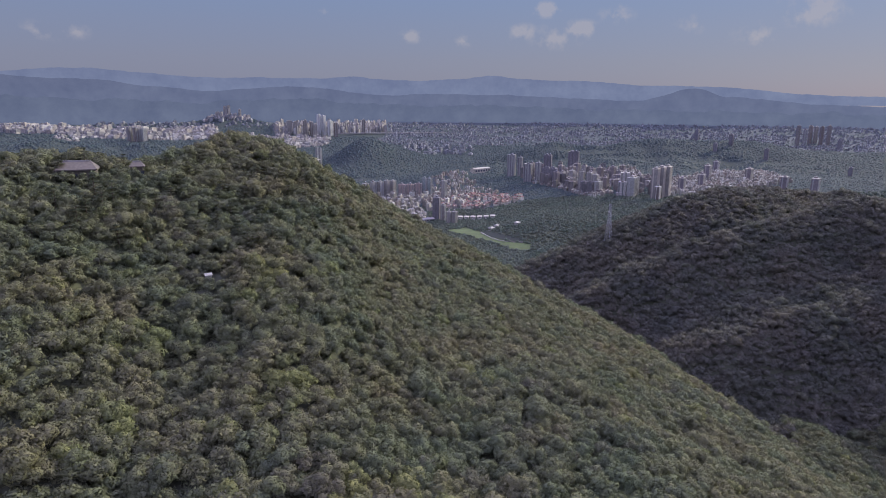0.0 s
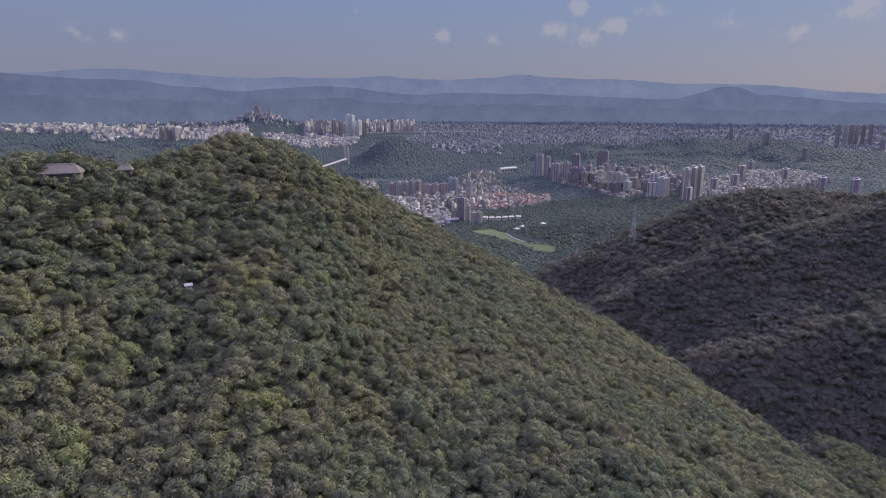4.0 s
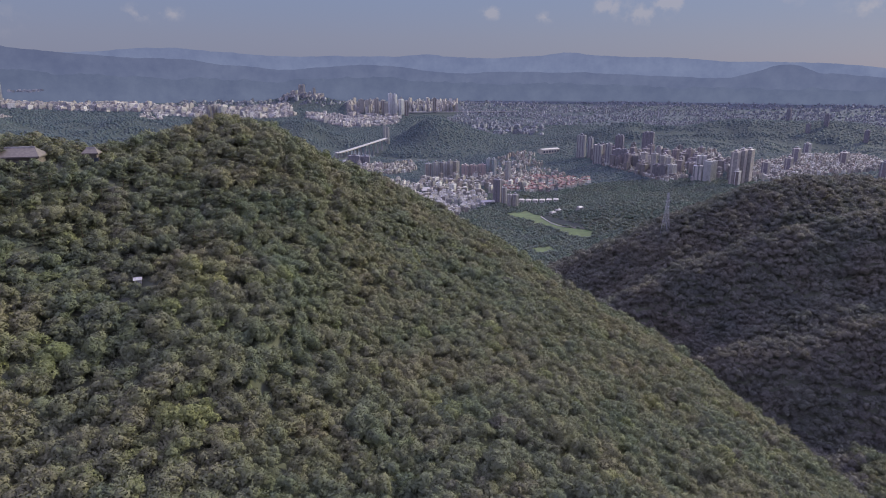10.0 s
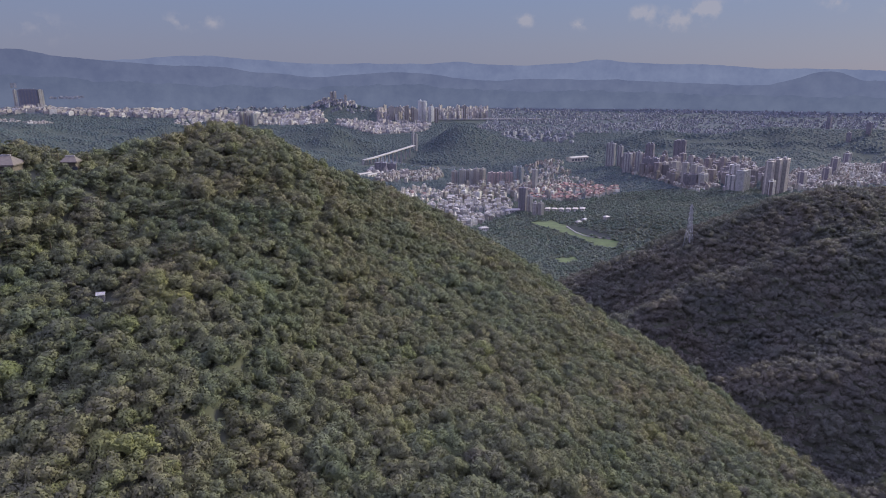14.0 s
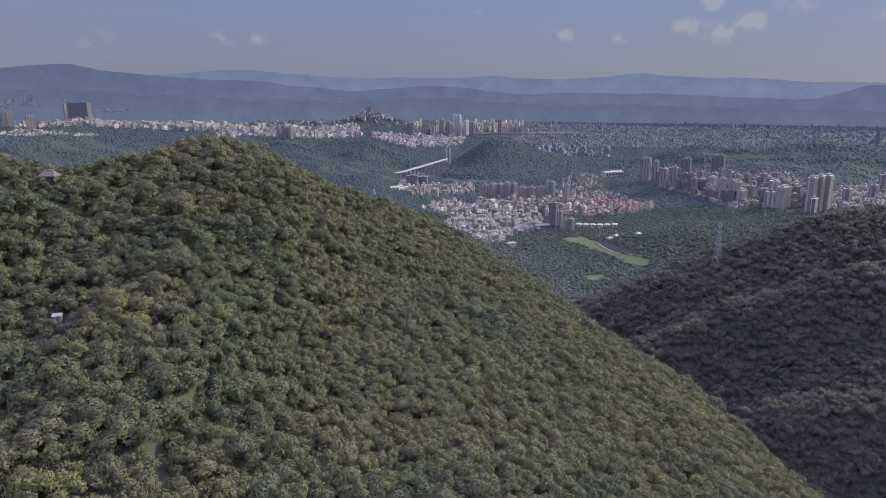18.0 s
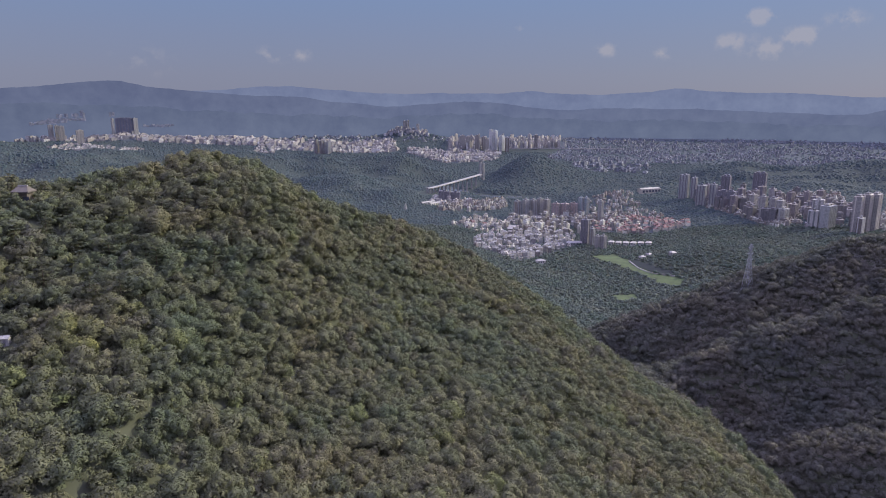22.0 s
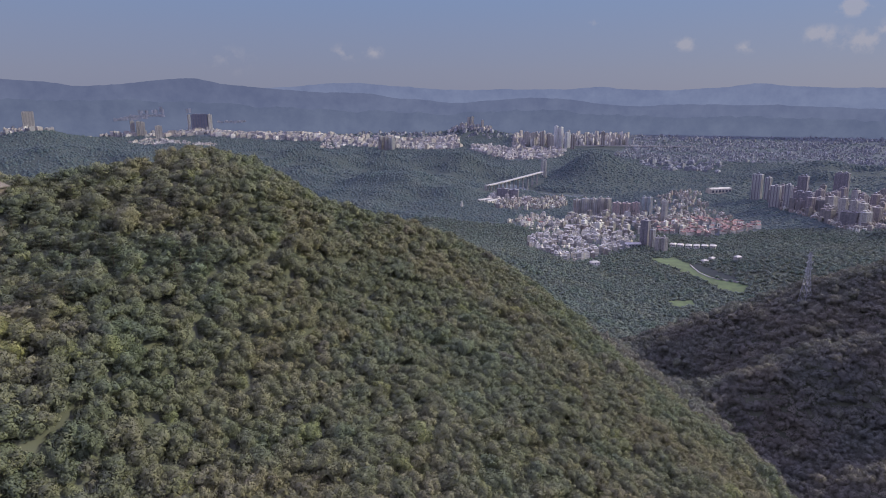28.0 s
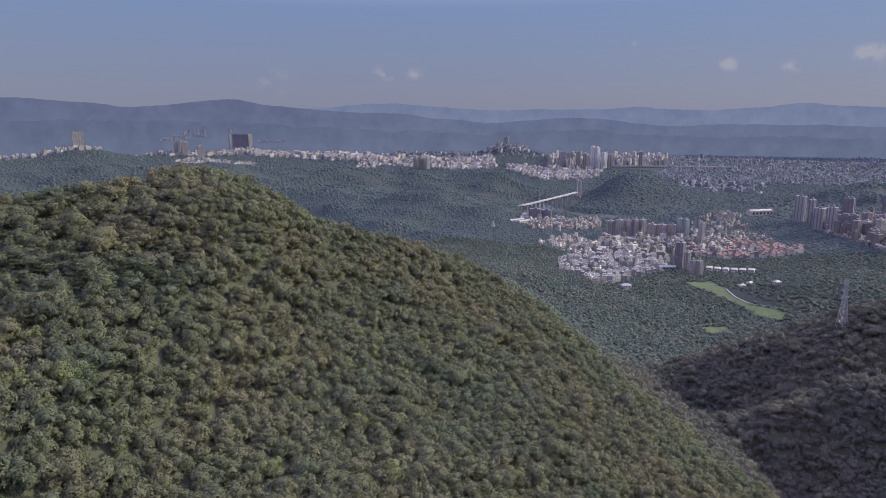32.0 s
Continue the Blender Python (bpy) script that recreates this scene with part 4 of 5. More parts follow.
def tube(bm, pts, radii, sides=6):
    """A bent tapering limb."""
    rings = []
    for i, (p, r) in enumerate(zip(pts, radii)):
        rings.append([bm.verts.new((p[0] + r * math.cos(a), p[1] + r * math.sin(a), p[2])) for a in (6.2832 * k / sides for k in range(sides))])
    for a, b in zip(rings[:-1], rings[1:]):
        for k in range(sides):
            bm.faces.new((a[k], a[(k + 1) % sides], b[(k + 1) % sides], b[k]))
    bm.faces.new(rings[-1])
    bm.faces.new(rings[0][::-1])


def open_land(x, y):
    """Where no trees are set: the towns, the meadow, and the hollow behind the hill."""
    keep = np.ones(len(x), bool)
    for poly in CLEARINGS + FAR_TOWNS:
        keep &= ~inside(x, y, poly)
    q = np.clip((x + 280) / 160, 0, 1)
    keep &= ~((np.abs(y - 2190 - 480 * q ** 1.6) < 60) & (x > -300) & (x < -112))
    return keep


# ---- towns ----
def part(name, bm, material, parent, label=""):
    me = bpy.data.meshes.new(name)
    bm.to_mesh(me)
    bm.free()
    me.materials.append(material)
    ob = new(name, me)
    ob.parent = parent
    return tagged(ob, label) if label else ob


def box(bm, x0, y0, z0, x1, y1, z1, taper=0.0):
    t = taper
    lo = [bm.verts.new(p) for p in ((x0, y0, z0), (x1, y0, z0), (x1, y1, z0), (x0, y1, z0))]
    hi = [bm.verts.new(p) for p in ((x0 + t, y0 + t, z1), (x1 - t, y0 + t, z1), (x1 - t, y1 - t, z1), (x0 + t, y1 - t, z1))]
    bm.faces.new(lo[::-1])
    bm.faces.new(hi)
    for k in range(4):
        bm.faces.new((lo[k], lo[(k + 1) % 4], hi[(k + 1) % 4], hi[k]))


def boxed(*args, **kw):
    bm = bmesh.new()
    box(bm, *args, **kw)
    return bm


def gable(w, d, z, rise, over=0.4):
    bm = bmesh.new()
    w, d = w / 2 + over, d / 2 + over
    v = [bm.verts.new(p) for p in ((-w, -d, z), (w, -d, z), (w, d, z), (-w, d, z), (-w, 0, z + rise), (w, 0, z + rise))]
    for f in ((0, 1, 5, 4), (2, 3, 4, 5), (1, 2, 5), (3, 0, 4), (3, 2, 1, 0)):
        bm.faces.new([v[i] for i in f])
    return bm


def hip(w, d, z, rise, ridge, over=0.8):
    bm = bmesh.new()
    w, d = w / 2 + over, d / 2 + over
    v = [bm.verts.new(p) for p in ((-w, -d, z), (w, -d, z), (w, d, z), (-w, d, z), (-ridge / 2, 0, z + rise), (ridge / 2, 0, z + rise))]
    for f in ((0, 1, 5, 4), (2, 3, 4, 5), (1, 2, 5), (3, 0, 4), (3, 2, 1, 0)):
        bm.faces.new([v[i] for i in f])
    return bm


def drum(r, z0, z1, x=0.0, y=0.0, sides=10):
    bm = bmesh.new()
    lo = [bm.verts.new((x + r * math.cos(6.2832 * k / sides), y + r * math.sin(6.2832 * k / sides), z0)) for k in range(sides)]
    hi = [bm.verts.new((v.co.x, v.co.y, z1)) for v in lo]
    top = bm.verts.new((x, y, z1 + r * 0.35))
    for k in range(sides):
        j = (k + 1) % sides
        bm.faces.new((lo[k], lo[j], hi[j], hi[k]))
        bm.faces.new((hi[k], hi[j], top))
    bm.faces.new(lo[::-1])
    return bm


def apartment_tower(w, d, h, wall, pier, label, bays=5, crown=1):
    """A residential tower: glazed core, a pier between each bay, balcony stacks, a parapet and plant rooms."""
    root = new("apartment_tower")
    tagged(root, label, "building")
    part("body", boxed(-w / 2, -d / 2, -6, w / 2, d / 2, h), wall, root)
    step = w / bays
    for i in range(bays + 1):
        x = -w / 2 + i * step
        part("pier", boxed(x - 0.55, -d / 2 - 0.7, -6, x + 0.55, -d / 2 + 0.3, h + 1.2), pier, root)
    for i in range(bays):
        x = -w / 2 + (i + 0.5) * step
        if i % 2:
            prof = [(-d / 2 + 0.1, 2.9)]
            for k in range(int(h / 3.2)):
                prof += [(-d / 2 - 1.1, k * 3.2 + 2.9), (-d / 2 - 1.1, k * 3.2 + 4.0), (-d / 2 - 0.25, k * 3.2 + 4.0), (-d / 2 - 0.25, k * 3.2 + 6.1)]
            prof.append((-d / 2 + 0.1, prof[-1][1]))
            bm = bmesh.new()
            sides = [[bm.verts.new((x + s * step * 0.36, py, pz)) for py, pz in prof] for s in (-1, 1)]
            for k in range(len(prof)):
                j = (k + 1) % len(prof)
                bm.faces.new((sides[0][k], sides[0][j], sides[1][j], sides[1][k]))
            bm.faces.new(sides[0][::-1])
            bm.faces.new(sides[1])
            part("bay_front", bm, pier, root)
    for s in (-1, 1):
        part("corner_pier", boxed(s * w / 2 - 0.4, d * 0.12, -6, s * w / 2 + 0.4 * s + 0.3, d * 0.3, h + 1), pier, root)
    part("parapet", boxed(-w / 2 - 0.3, -d / 2 - 0.3, h, w / 2 + 0.3, d / 2 + 0.3, h + 1.1), pier, root)
    for k in range(crown):
        x = (k - (crown - 1) / 2) * w / max(crown, 1) * 0.8
        room = part("plant_room", boxed(x - w * 0.13, -d * 0.22, h + 1.1, x + w * 0.17, d * 0.3, h + 4.6), wall, root)
        part("water_tank", drum(1.0, h + 4.6, h + 6.2, x + w * 0.05), TANK, room)
    return root


def stand(ob, x, y, turn=0.0, drop=0.0):
    ob.matrix_world = Matrix.Translation((x, y, float(terrain(x, y)) - drop)) @ Matrix.Rotation(radians(turn), 4, "Z")
    return ob


def small_house(w, d, h, red, seed):
    """A town house: walls, flat roof with a shed and a tank, or a tiled gable."""
    rng = np.random.RandomState(seed)
    root = new("town_house")
    part("wall_block", boxed(-w / 2, -d / 2, -5, w / 2, d / 2, h), WALL_HOUSE, root)
    if red:
        part("roof", gable(w, d, h, 2.6), ROOF_RED, root, "red tiled gable roof")
        part("dormer", boxed(-1.2, -d * 0.4, h, 1.2, -d * 0.1, h + 2.0), WALL_HOUSE, root)
    else:
        part("roof", boxed(-w / 2 - 0.2, -d / 2 - 0.2, h, w / 2 + 0.2, d / 2 + 0.2, h + 0.5), ROOF_GREY, root)
        part("roof_shed", boxed(-w * 0.35, -d * 0.1, h + 0.5, w * rng.uniform(0.0, 0.4), d * 0.4, h + 3.1), TIN if rng.uniform() > 0.4 else PIER_WHITE, root)
        part("water_tank", drum(0.9, h + 0.5, h + 2.4, w * 0.3, -d * 0.25), TANK, root)
    part("balcony", boxed(-w * 0.42, -d / 2 - 1.0, h * 0.35, w * 0.42, -d / 2 + 0.1, h * 0.35 + 1.1), PIER_WHITE, root)
    return root


def houses(poly, count, protos, seed, label, group, turn0, gap):
    """Town houses over a patch of ground, set out in loose rows, none within another."""
    rng = np.random.RandomState(seed)
    xs, ys = [p[0] for p in poly], [p[1] for p in poly]
    placed, tries = [], 0
    while len(placed) < count and tries < count * 30:
        tries += 1
        x, y = rng.uniform(min(xs), max(xs)), rng.uniform(min(ys), max(ys))
        if not inside(np.array([x]), np.array([y]), poly)[0] or any((x - a) ** 2 + (y - b) ** 2 < gap * gap for a, b in placed):
            continue
        placed.append((x, y))
        o = copy_thing(protos[rng.randint(len(protos))], Matrix.Translation((x, y, float(terrain(x, y)))) @ Matrix.Rotation(radians(turn0 + rng.choice([0, 90, 0, 180]) + rng.uniform(-6, 6)), 4, "Z"))
        tagged(o, label, "house", group)
    return placed


def town_stuff(name, poly, count, wide, high, seed, label, size=1.0, mat=None, flat=2.8, clump=0):
    """Far streets: many small blocks with roof rooms, joined."""
    rng = np.random.RandomState(seed)
    xs, ys = [p[0] for p in poly], [p[1] for p in poly]
    x, y = rng.uniform(min(xs), max(xs), count * 6), rng.uniform(min(ys), max(ys), count * 6)
    k = inside(x, y, poly)
    if clump:
        k &= np.sin(x / 150 + 1) * np.sin(y / 60 + x / 320) + 0.5 * np.sin(x / 47) * np.sin(y / 31) > -clump
    x, y = x[k][:count], y[k][:count]
    z = terrain(x, y)
    q = np.array([(0, 1, 5), (0, 5, 4), (1, 2, 6), (1, 6, 5), (2, 3, 7), (2, 7, 6), (3, 0, 4), (3, 4, 7), (4, 5, 6), (4, 6, 7)])
    vs, fs, n = [], [], 0
    for i in range(len(x)):
        w, d = rng.uniform(*wide) * size, rng.uniform(*wide) * size * 0.8
        h = (high[0] + (high[1] - high[0]) * rng.uniform() ** flat) * size
        a = rng.choice([0.55, 1.0, 1.1]) + rng.uniform(-0.15, 0.15)
        c, s = math.cos(a), math.sin(a)
        for ww, dd, z0, z1, ox in ((w, d, -8 * size, h, 0), (w * 0.4, d * 0.5, h, h + rng.uniform(2, 5) * size, w * rng.uniform(-0.2, 0.2))):
            for zz in (z0, z1):
                for sx, sy in ((-1, -1), (1, -1), (1, 1), (-1, 1)):
                    px, py = sx * ww / 2 + ox, sy * dd / 2
                    vs.append((x[i] + px * c - py * s, y[i] + px * s + py * c, z[i] + zz))
            fs.append(q + n)
            n += 8
    me = soup(name, np.array(vs), np.vstack(fs), mat or WALL_FAR)
    me.shade_flat()
    return tagged(new(name, me), label, "town", kind="stuff")


build_forest()
pine_trees()


def lawn(name, poly, cell, label):
    xs, ys = [p[0] for p in poly], [p[1] for p in poly]
    gx, gy = np.arange(min(xs) - cell, max(xs) + cell, cell), np.arange(min(ys) - cell, max(ys) + cell, cell)
    bm = bmesh.new()
    grid = {}
    for i, x in enumerate(gx):
        for j, y in enumerate(gy):
            if inside(np.array([x + cell / 2]), np.array([y + cell / 2]), poly)[0]:
                q = []
                for a, b in ((i, j), (i + 1, j), (i + 1, j + 1), (i, j + 1)):
                    if (a, b) not in grid:
                        px, py = gx[0] + a * cell, gy[0] + b * cell
                        grid[a, b] = bm.verts.new((px, py, float(terrain(px, py)) + (1.7 if name == "water_pond" else 1.2)))
                    q.append(grid[a, b])
                bm.faces.new(q)
    me = bpy.data.meshes.new(name)
    bm.to_mesh(me)
    me.materials.append(SHADE_DARK if name == "water_pond" else GRASS)
    tagged(new(name, me), label, "pond" if name == "water_pond" else "meadow", kind="structure")


lawn("ground_meadow", MEADOW, 6, "bright green mown meadow on the valley floor")
# dark sheet laid where the wall and trees only shade the ground
lawn("water_pond", SHADE_STRIP, 4, "dark still pond along a curved wall")
def river():
    me = mesh_of("water_river", [(x, y, 26.0) for x, y in RIVER], [tuple(range(len(RIVER)))])
    me.materials.append(RIVER_WATER)
    tagged(new("water_river", me), "grey-green river below the road viaduct", "river", kind="structure")


river()
lawn("ground_glade", GLADE, 5, "small grassy clearing in the valley woods")


def build_towns():
    flats = [small_house(6.5 + (2 * i) % 6, 7.5 + (3 * i) % 5, 7 + (4 * i) % 9, False, i) for i in range(8)]
    tiled = [small_house(9, 12, 9 + i, True, 20 + i) for i in range(3)]
    protos = flats + tiled
    houses(D1, 150, flats, 1, "white rendered town house with rooftop sheds and tanks", "white houses at the valley mouth", 20, 9)
    houses(D2, 20, flats + tiled[:1], 2, "pale town house among trees", "houses by the woods", 35, 10.5)
    houses(D7, 20, flats, 3, "low white town house below apartment blocks", "houses below the blocks", 10, 11)
    houses(D6, 110, tiled, 4, "town house with a red tiled roof in a close-set row", "red-roofed terraces", 15, 10)
    town_stuff("valley_mouth_houses", D1, 80, (6, 10), (5, 10), 41, "small white houses between the larger ones", mat=WALL_WHITE)
    town_stuff("wood_side_houses", D2, 70, (6, 11), (5, 11), 42, "pale low houses among trees", mat=WALL_WHITE)
    town_stuff("hillside_houses", D5, 170, (6, 12), (5, 13), 43, "grey and white low houses on the hillside", mat=WALL_TOWN)
    town_stuff("block_side_houses", D7, 30, (6, 10), (5, 9), 44, "low white houses below apartment blocks", mat=WALL_WHITE)
    town_stuff("terrace_side_houses", D6, 40, (6, 10), (5, 9), 45, "low pale houses between red-roofed terraces", mat=WALL_WHITE)
    for p in protos:
        for o in list(p.children_recursive) + [p]:
            bpy.data.objects.remove(o)
    town_stuff("riverside_streets", D4, 210, (7, 13), (5, 14), 6, "pale low apartment houses among trees", mat=WALL_TOWN)
    town_stuff("hill_foot_streets", D9, 300, (7, 13), (4, 11), 7, "low white buildings along a road at the wood's edge", mat=WALL_TOWN)
    town_stuff("plateau_streets", D10A, 200, (7, 14), (6, 20), 8, "pinkish apartment houses below a wooded hill", mat=WALL_TOWN, flat=2.0)
    town_stuff("east_town", D10B, 1000, (7, 14), (5, 15), 9, "dense pale apartment houses", mat=WALL_TOWN, flat=2.0)


build_towns()


def street_trees():
    """Trees in the gardens and along the streets of the near towns."""
    rng = np.random.RandomState(71)
    for name, poly, cell in (("valley_mouth_trees", D1, 13), ("wood_side_trees", D2, 11), ("block_side_trees", D7, 12), ("terrace_trees", D6, 15), ("hillside_trees", D5, 11), ("riverside_trees", D4, 12), ("hill_foot_trees", D9, 12), ("plateau_trees", D10A, 13), ("east_town_trees", D10B, 17)):
        xs, ys = [q[0] for q in poly], [q[1] for q in poly]
        gx, gy = np.meshgrid(np.arange(min(xs), max(xs), cell), np.arange(min(ys), max(ys), cell))
        x, y = gx.ravel() + rng.uniform(-0.5, 0.5, gx.size) * cell, gy.ravel() + rng.uniform(-0.5, 0.5, gx.size) * cell
        k = inside(x, y, poly)
        x, y = x[k], y[k]
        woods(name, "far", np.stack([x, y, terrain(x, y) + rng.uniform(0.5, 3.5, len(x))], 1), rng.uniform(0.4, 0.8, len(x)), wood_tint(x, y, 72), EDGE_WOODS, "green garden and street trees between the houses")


street_trees()


# ---- apartment towers: x, y, width, depth, height, bays, turn ----
def towers(rows, wall, pier, label, group, crown=1):
    for x, y, w, d, h, bays, turn in rows:
        t = apartment_tower(w, d, h, wall, pier, label, bays, crown)
        stand(t, *eased(x, y), turn)
        tagged(t, group=group)


towers([(37, 1945, 18, 13, 47, 4, 47), (61, 1947, 18, 13, 51, 4, 47), (84, 1955, 17, 13, 50, 4, 47)], WALL_TOWER, PIER_PALE,
       "pale apartment slab with white piers", "row of pale slabs")
towers([(105, 1965, 14, 13, 52, 3, 47), (125, 1973, 15, 13, 50, 3, 47)], WALL_BEIGE, PIER_BEIGE, "tan concrete apartment slab in the town", "tan slabs")
towers([(150, 1940, 22, 12, 43, 5, -22), (176, 1938, 22, 12, 43, 5, -22), (202, 1936, 21, 12, 45, 5, -22)], WALL_BEIGE, PIER_ROSE,
       "pinkish brown apartment slab with pale piers", "brown slabs")
towers([(224, 1948, 11, 12, 60, 3, 44), (239, 1946, 11, 12, 59, 3, 44)], WALL_GREEN, PIER_PALE, "grey-green glazed apartment tower", "green towers")
towers([(200, 1556, 18, 13, 60, 5, -32)], WALL_DARK, PIER_BROWN, "tall dark brown apartment tower with pale corner", "")
# added block: gives the dark tower its bright, sunlit right side
towers([(214, 1540, 8, 10, 42, 2, 49)], WALL_TOWER, PIER_PALE, "white stair tower beside the dark tower", "")
towers([(272, 1868, 11, 12, 62, 3, 49)], WALL_TOWER, PIER_PALE, "slim white apartment tower", "")
towers([(224, 1506, 9, 11, 30, 3, 44), (237, 1502, 10, 11, 31, 3, 44)], WALL_BEIGE, PIER_BEIGE, "beige twin apartment tower by the meadow", "beige twins")
towers([(800, 1503, 22, 16, 80, 5, 47), (823, 1514, 20, 16, 83, 5, 47), (847, 1526, 24, 16, 83, 5, 47)], WALL_BEIGE, PIER_TALL, "tall beige apartment tower with many bays", "tall beige towers", 2)
towers([(764, 1555, 41, 19, 52, 9, 45), (700, 1640, 26, 15, 34, 5, 45)], WALL_TOWER, PIER_PALE, "broad grey apartment block with white frames", "framed blocks", 2)
# unlit fronts and sunlit edges are put into dark walls and pale piers
towers([(578, 2156, 27, 14, 76, 6, -36), (604, 2132, 14, 14, 66, 3, -36), (590, 1990, 25, 14, 60, 6, -36), (612, 1945, 17, 14, 66, 4, -36)], WALL_DARK, PIER_PALE,
       "dark apartment tower with white edges", "dark towers on the slope")
towers([(657, 1975, 24, 15, 82, 5, -34), (640, 1905, 46, 15, 48, 9, -30), (803, 2102, 36, 16, 74, 6, -34)], WALL_DARK, PIER_BROWN, "dark broad apartment tower", "broad dark towers", 2)
towers([(668, 1858, 19, 14, 38, 4, 49), (687, 1823, 21, 14, 45, 5, 49), (669, 1696, 14, 14, 59, 4, 49), (689, 1684, 14, 14, 54, 4, 49), (699, 1661, 18, 14, 51, 5, 49)],
       WALL_BEIGE, PIER_BEIGE, "pinkish beige apartment tower", "beige towers by the wood", 1)
towers([(740, 1790, 19, 14, 40, 4, 45), (770, 1850, 20, 14, 44, 4, 45), (820, 1900, 20, 14, 40, 4, 45), (720, 1900, 19, 14, 46, 4, 45), (760, 1960, 22, 14, 48, 4, 45)],
       WALL_BROWN, PIER_TAUPE, "grey-brown apartment block of the plateau town", "plateau blocks", 1)
towers([(1173, 1848, 29, 17, 47, 6, 44), (1290, 1800, 34, 17, 40, 6, 44), (1060, 1700, 22, 15, 38, 4, 44), (960, 1640, 22, 15, 36, 4, 44)], WALL_BROWN, PIER_BEIGE,
       "brown and beige apartment block", "east town blocks")
towers([(-203, 2114, 36, 16, 31, 7, -5), (-168, 2123, 30, 16, 31, 6, -5)], WALL_DARK, PIER_BROWN, "dark blue apartment block below the viaduct", "blocks by the viaduct")
towers([(-130, 2838, 11, 10, 68, 2, 49), (-115, 2762, 9, 10, 70, 2, 49)], WALL_TOWER, PIER_PALE, "slim pale tower beside the wooded knoll", "slim towers")
towers([(-2385, 3775, 96, 30, 102, 12, 32)], WALL_DARK, PIER_SLATE, "huge dark office slab", "", 3)
towers([(-2436, 3738, 12, 26, 104, 2, 54), (-2330, 3800, 24, 26, 104, 4, 54)], WALL_BEIGE, PIER_PALE, "pale flank tower of the office slab", "flank towers")
towers([(-3100, 3180, 58, 24, 92, 8, 50)], WALL_BEIGE, PIER_BEIGE, "broad orange-beige apartment tower", "", 4)
towers([(-2740, 3592, 24, 22, 96, 3, 47), (-2705, 3600, 20, 22, 92, 3, 47), (-2665, 3584, 29, 22, 88, 4, 47), (-2519, 3543, 37, 24, 80, 5, 47)], WALL_BEIGE, PIER_BEIGE,
       "beige apartment tower of the far town", "far beige towers")
towers([(-1140, 3690, 26, 22, 76, 4, 54), (-1105, 3680, 26, 22, 74, 4, 54), (-1070, 3684, 22, 22, 70, 4, 54)], WALL_TOWER, PIER_PALE, "white apartment tower of the far town", "far white towers")
towers([(-138, 3950, 14, 22, 124, 3, 51), (-112, 3950, 20, 22, 118, 3, 51), (-72, 3946, 26, 22, 88, 4, 51)], WALL_BRIGHT, BRIGHT, "tall bright white tower", "white high-rises", 2)
towers([(-221, 3947, 24, 22, 90, 4, 10), (-184, 3966, 20, 22, 79, 4, 10), (-318, 4013, 30, 24, 80, 4, 10), (-280, 4020, 30, 24, 74, 4, 10), (132, 4008, 18, 22, 88, 3, 0),
        (-40, 3900, 22, 22, 84, 3, 0), (-160, 3890, 22, 22, 76, 3, 0)], WALL_TOWER, PIER_BEIGE, "grey high-rise of the far town", "grey high-rises")
towers([(-740, 4350, 14, 14, 58, 3, 44), (-718, 4352, 14, 14, 62, 3, 44), (-650, 4358, 13, 13, 48, 3, 44), (-785, 4340, 26, 16, 30, 5, 44), (-600, 4360, 26, 16, 26, 5, 44)],
       WALL_BEIGE, PIER_BEIGE, "pinkish tower of a hilltop estate", "hilltop estate")

towers([(628, 2060, 22, 14, 50, 4, 47), (650, 2010, 20, 14, 46, 4, 47), (700, 1960, 22, 14, 44, 4, 47), (640, 1840, 19, 14, 44, 4, 47), (720, 1740, 19, 14, 42, 4, 47), (745, 1690, 20, 14, 36, 4, 47)],
       WALL_BROWN, PIER_TAUPE, "grey-brown mid-rise apartment block by the wood", "mid-rise blocks")
towers([(820, 1760, 20, 14, 34, 4, 47), (860, 1840, 22, 14, 36, 4, 47), (900, 1780, 24, 15, 30, 4, 47), (880, 1930, 22, 14, 38, 4, 47), (940, 1980, 22, 14, 36, 4, 47)],
       WALL_BROWN, PIER_TAUPE, "grey mid-rise apartment block of the plateau", "pale mid-rise blocks")

towers([(798, 1482, 17, 11, 36, 4, 47), (735, 1560, 20, 14, 40, 4, -30), (752, 1580, 22, 14, 62, 4, -30)], WALL_TOWER, PIER_WHITE, "white-framed block at the foot of the tall towers", "framed foot blocks")
towers([(2049, 3338, 26, 18, 60, 3, 45), (1778, 2621, 22, 16, 48, 3, 45), (1839, 2452, 20, 16, 44, 3, 45), (2483, 2766, 24, 18, 50, 3, 45), (1666, 2568, 18, 14, 34, 3, 45), (1968, 2123, 20, 14, 34, 3, 45)],
       WALL_DARK, PIER_BROWN, "hazy grey tower standing alone in the basin", "basin towers")
towers([(2406, 2971, 22, 18, 104, 3, 45), (2434, 2956, 18, 16, 84, 3, 45), (2486, 2979, 22, 18, 98, 3, 45), (2539, 3003, 20, 18, 88, 3, 45), (2522, 2941, 22, 18, 96, 3, 45), (2554, 2928, 22, 18, 100, 3, 45)],
       WALL_TOWER, PIER_BROWN, "hazy pale high-rise of a cluster in the basin", "basin high-rise cluster")
towers([(1307, 1530, 30, 18, 42, 5, 40), (1256, 1591, 24, 16, 40, 4, 40), (1336, 2050, 26, 16, 44, 4, 40)], WALL_BROWN, PIER_PALE, "grey apartment block at the edge of the east town", "edge blocks")

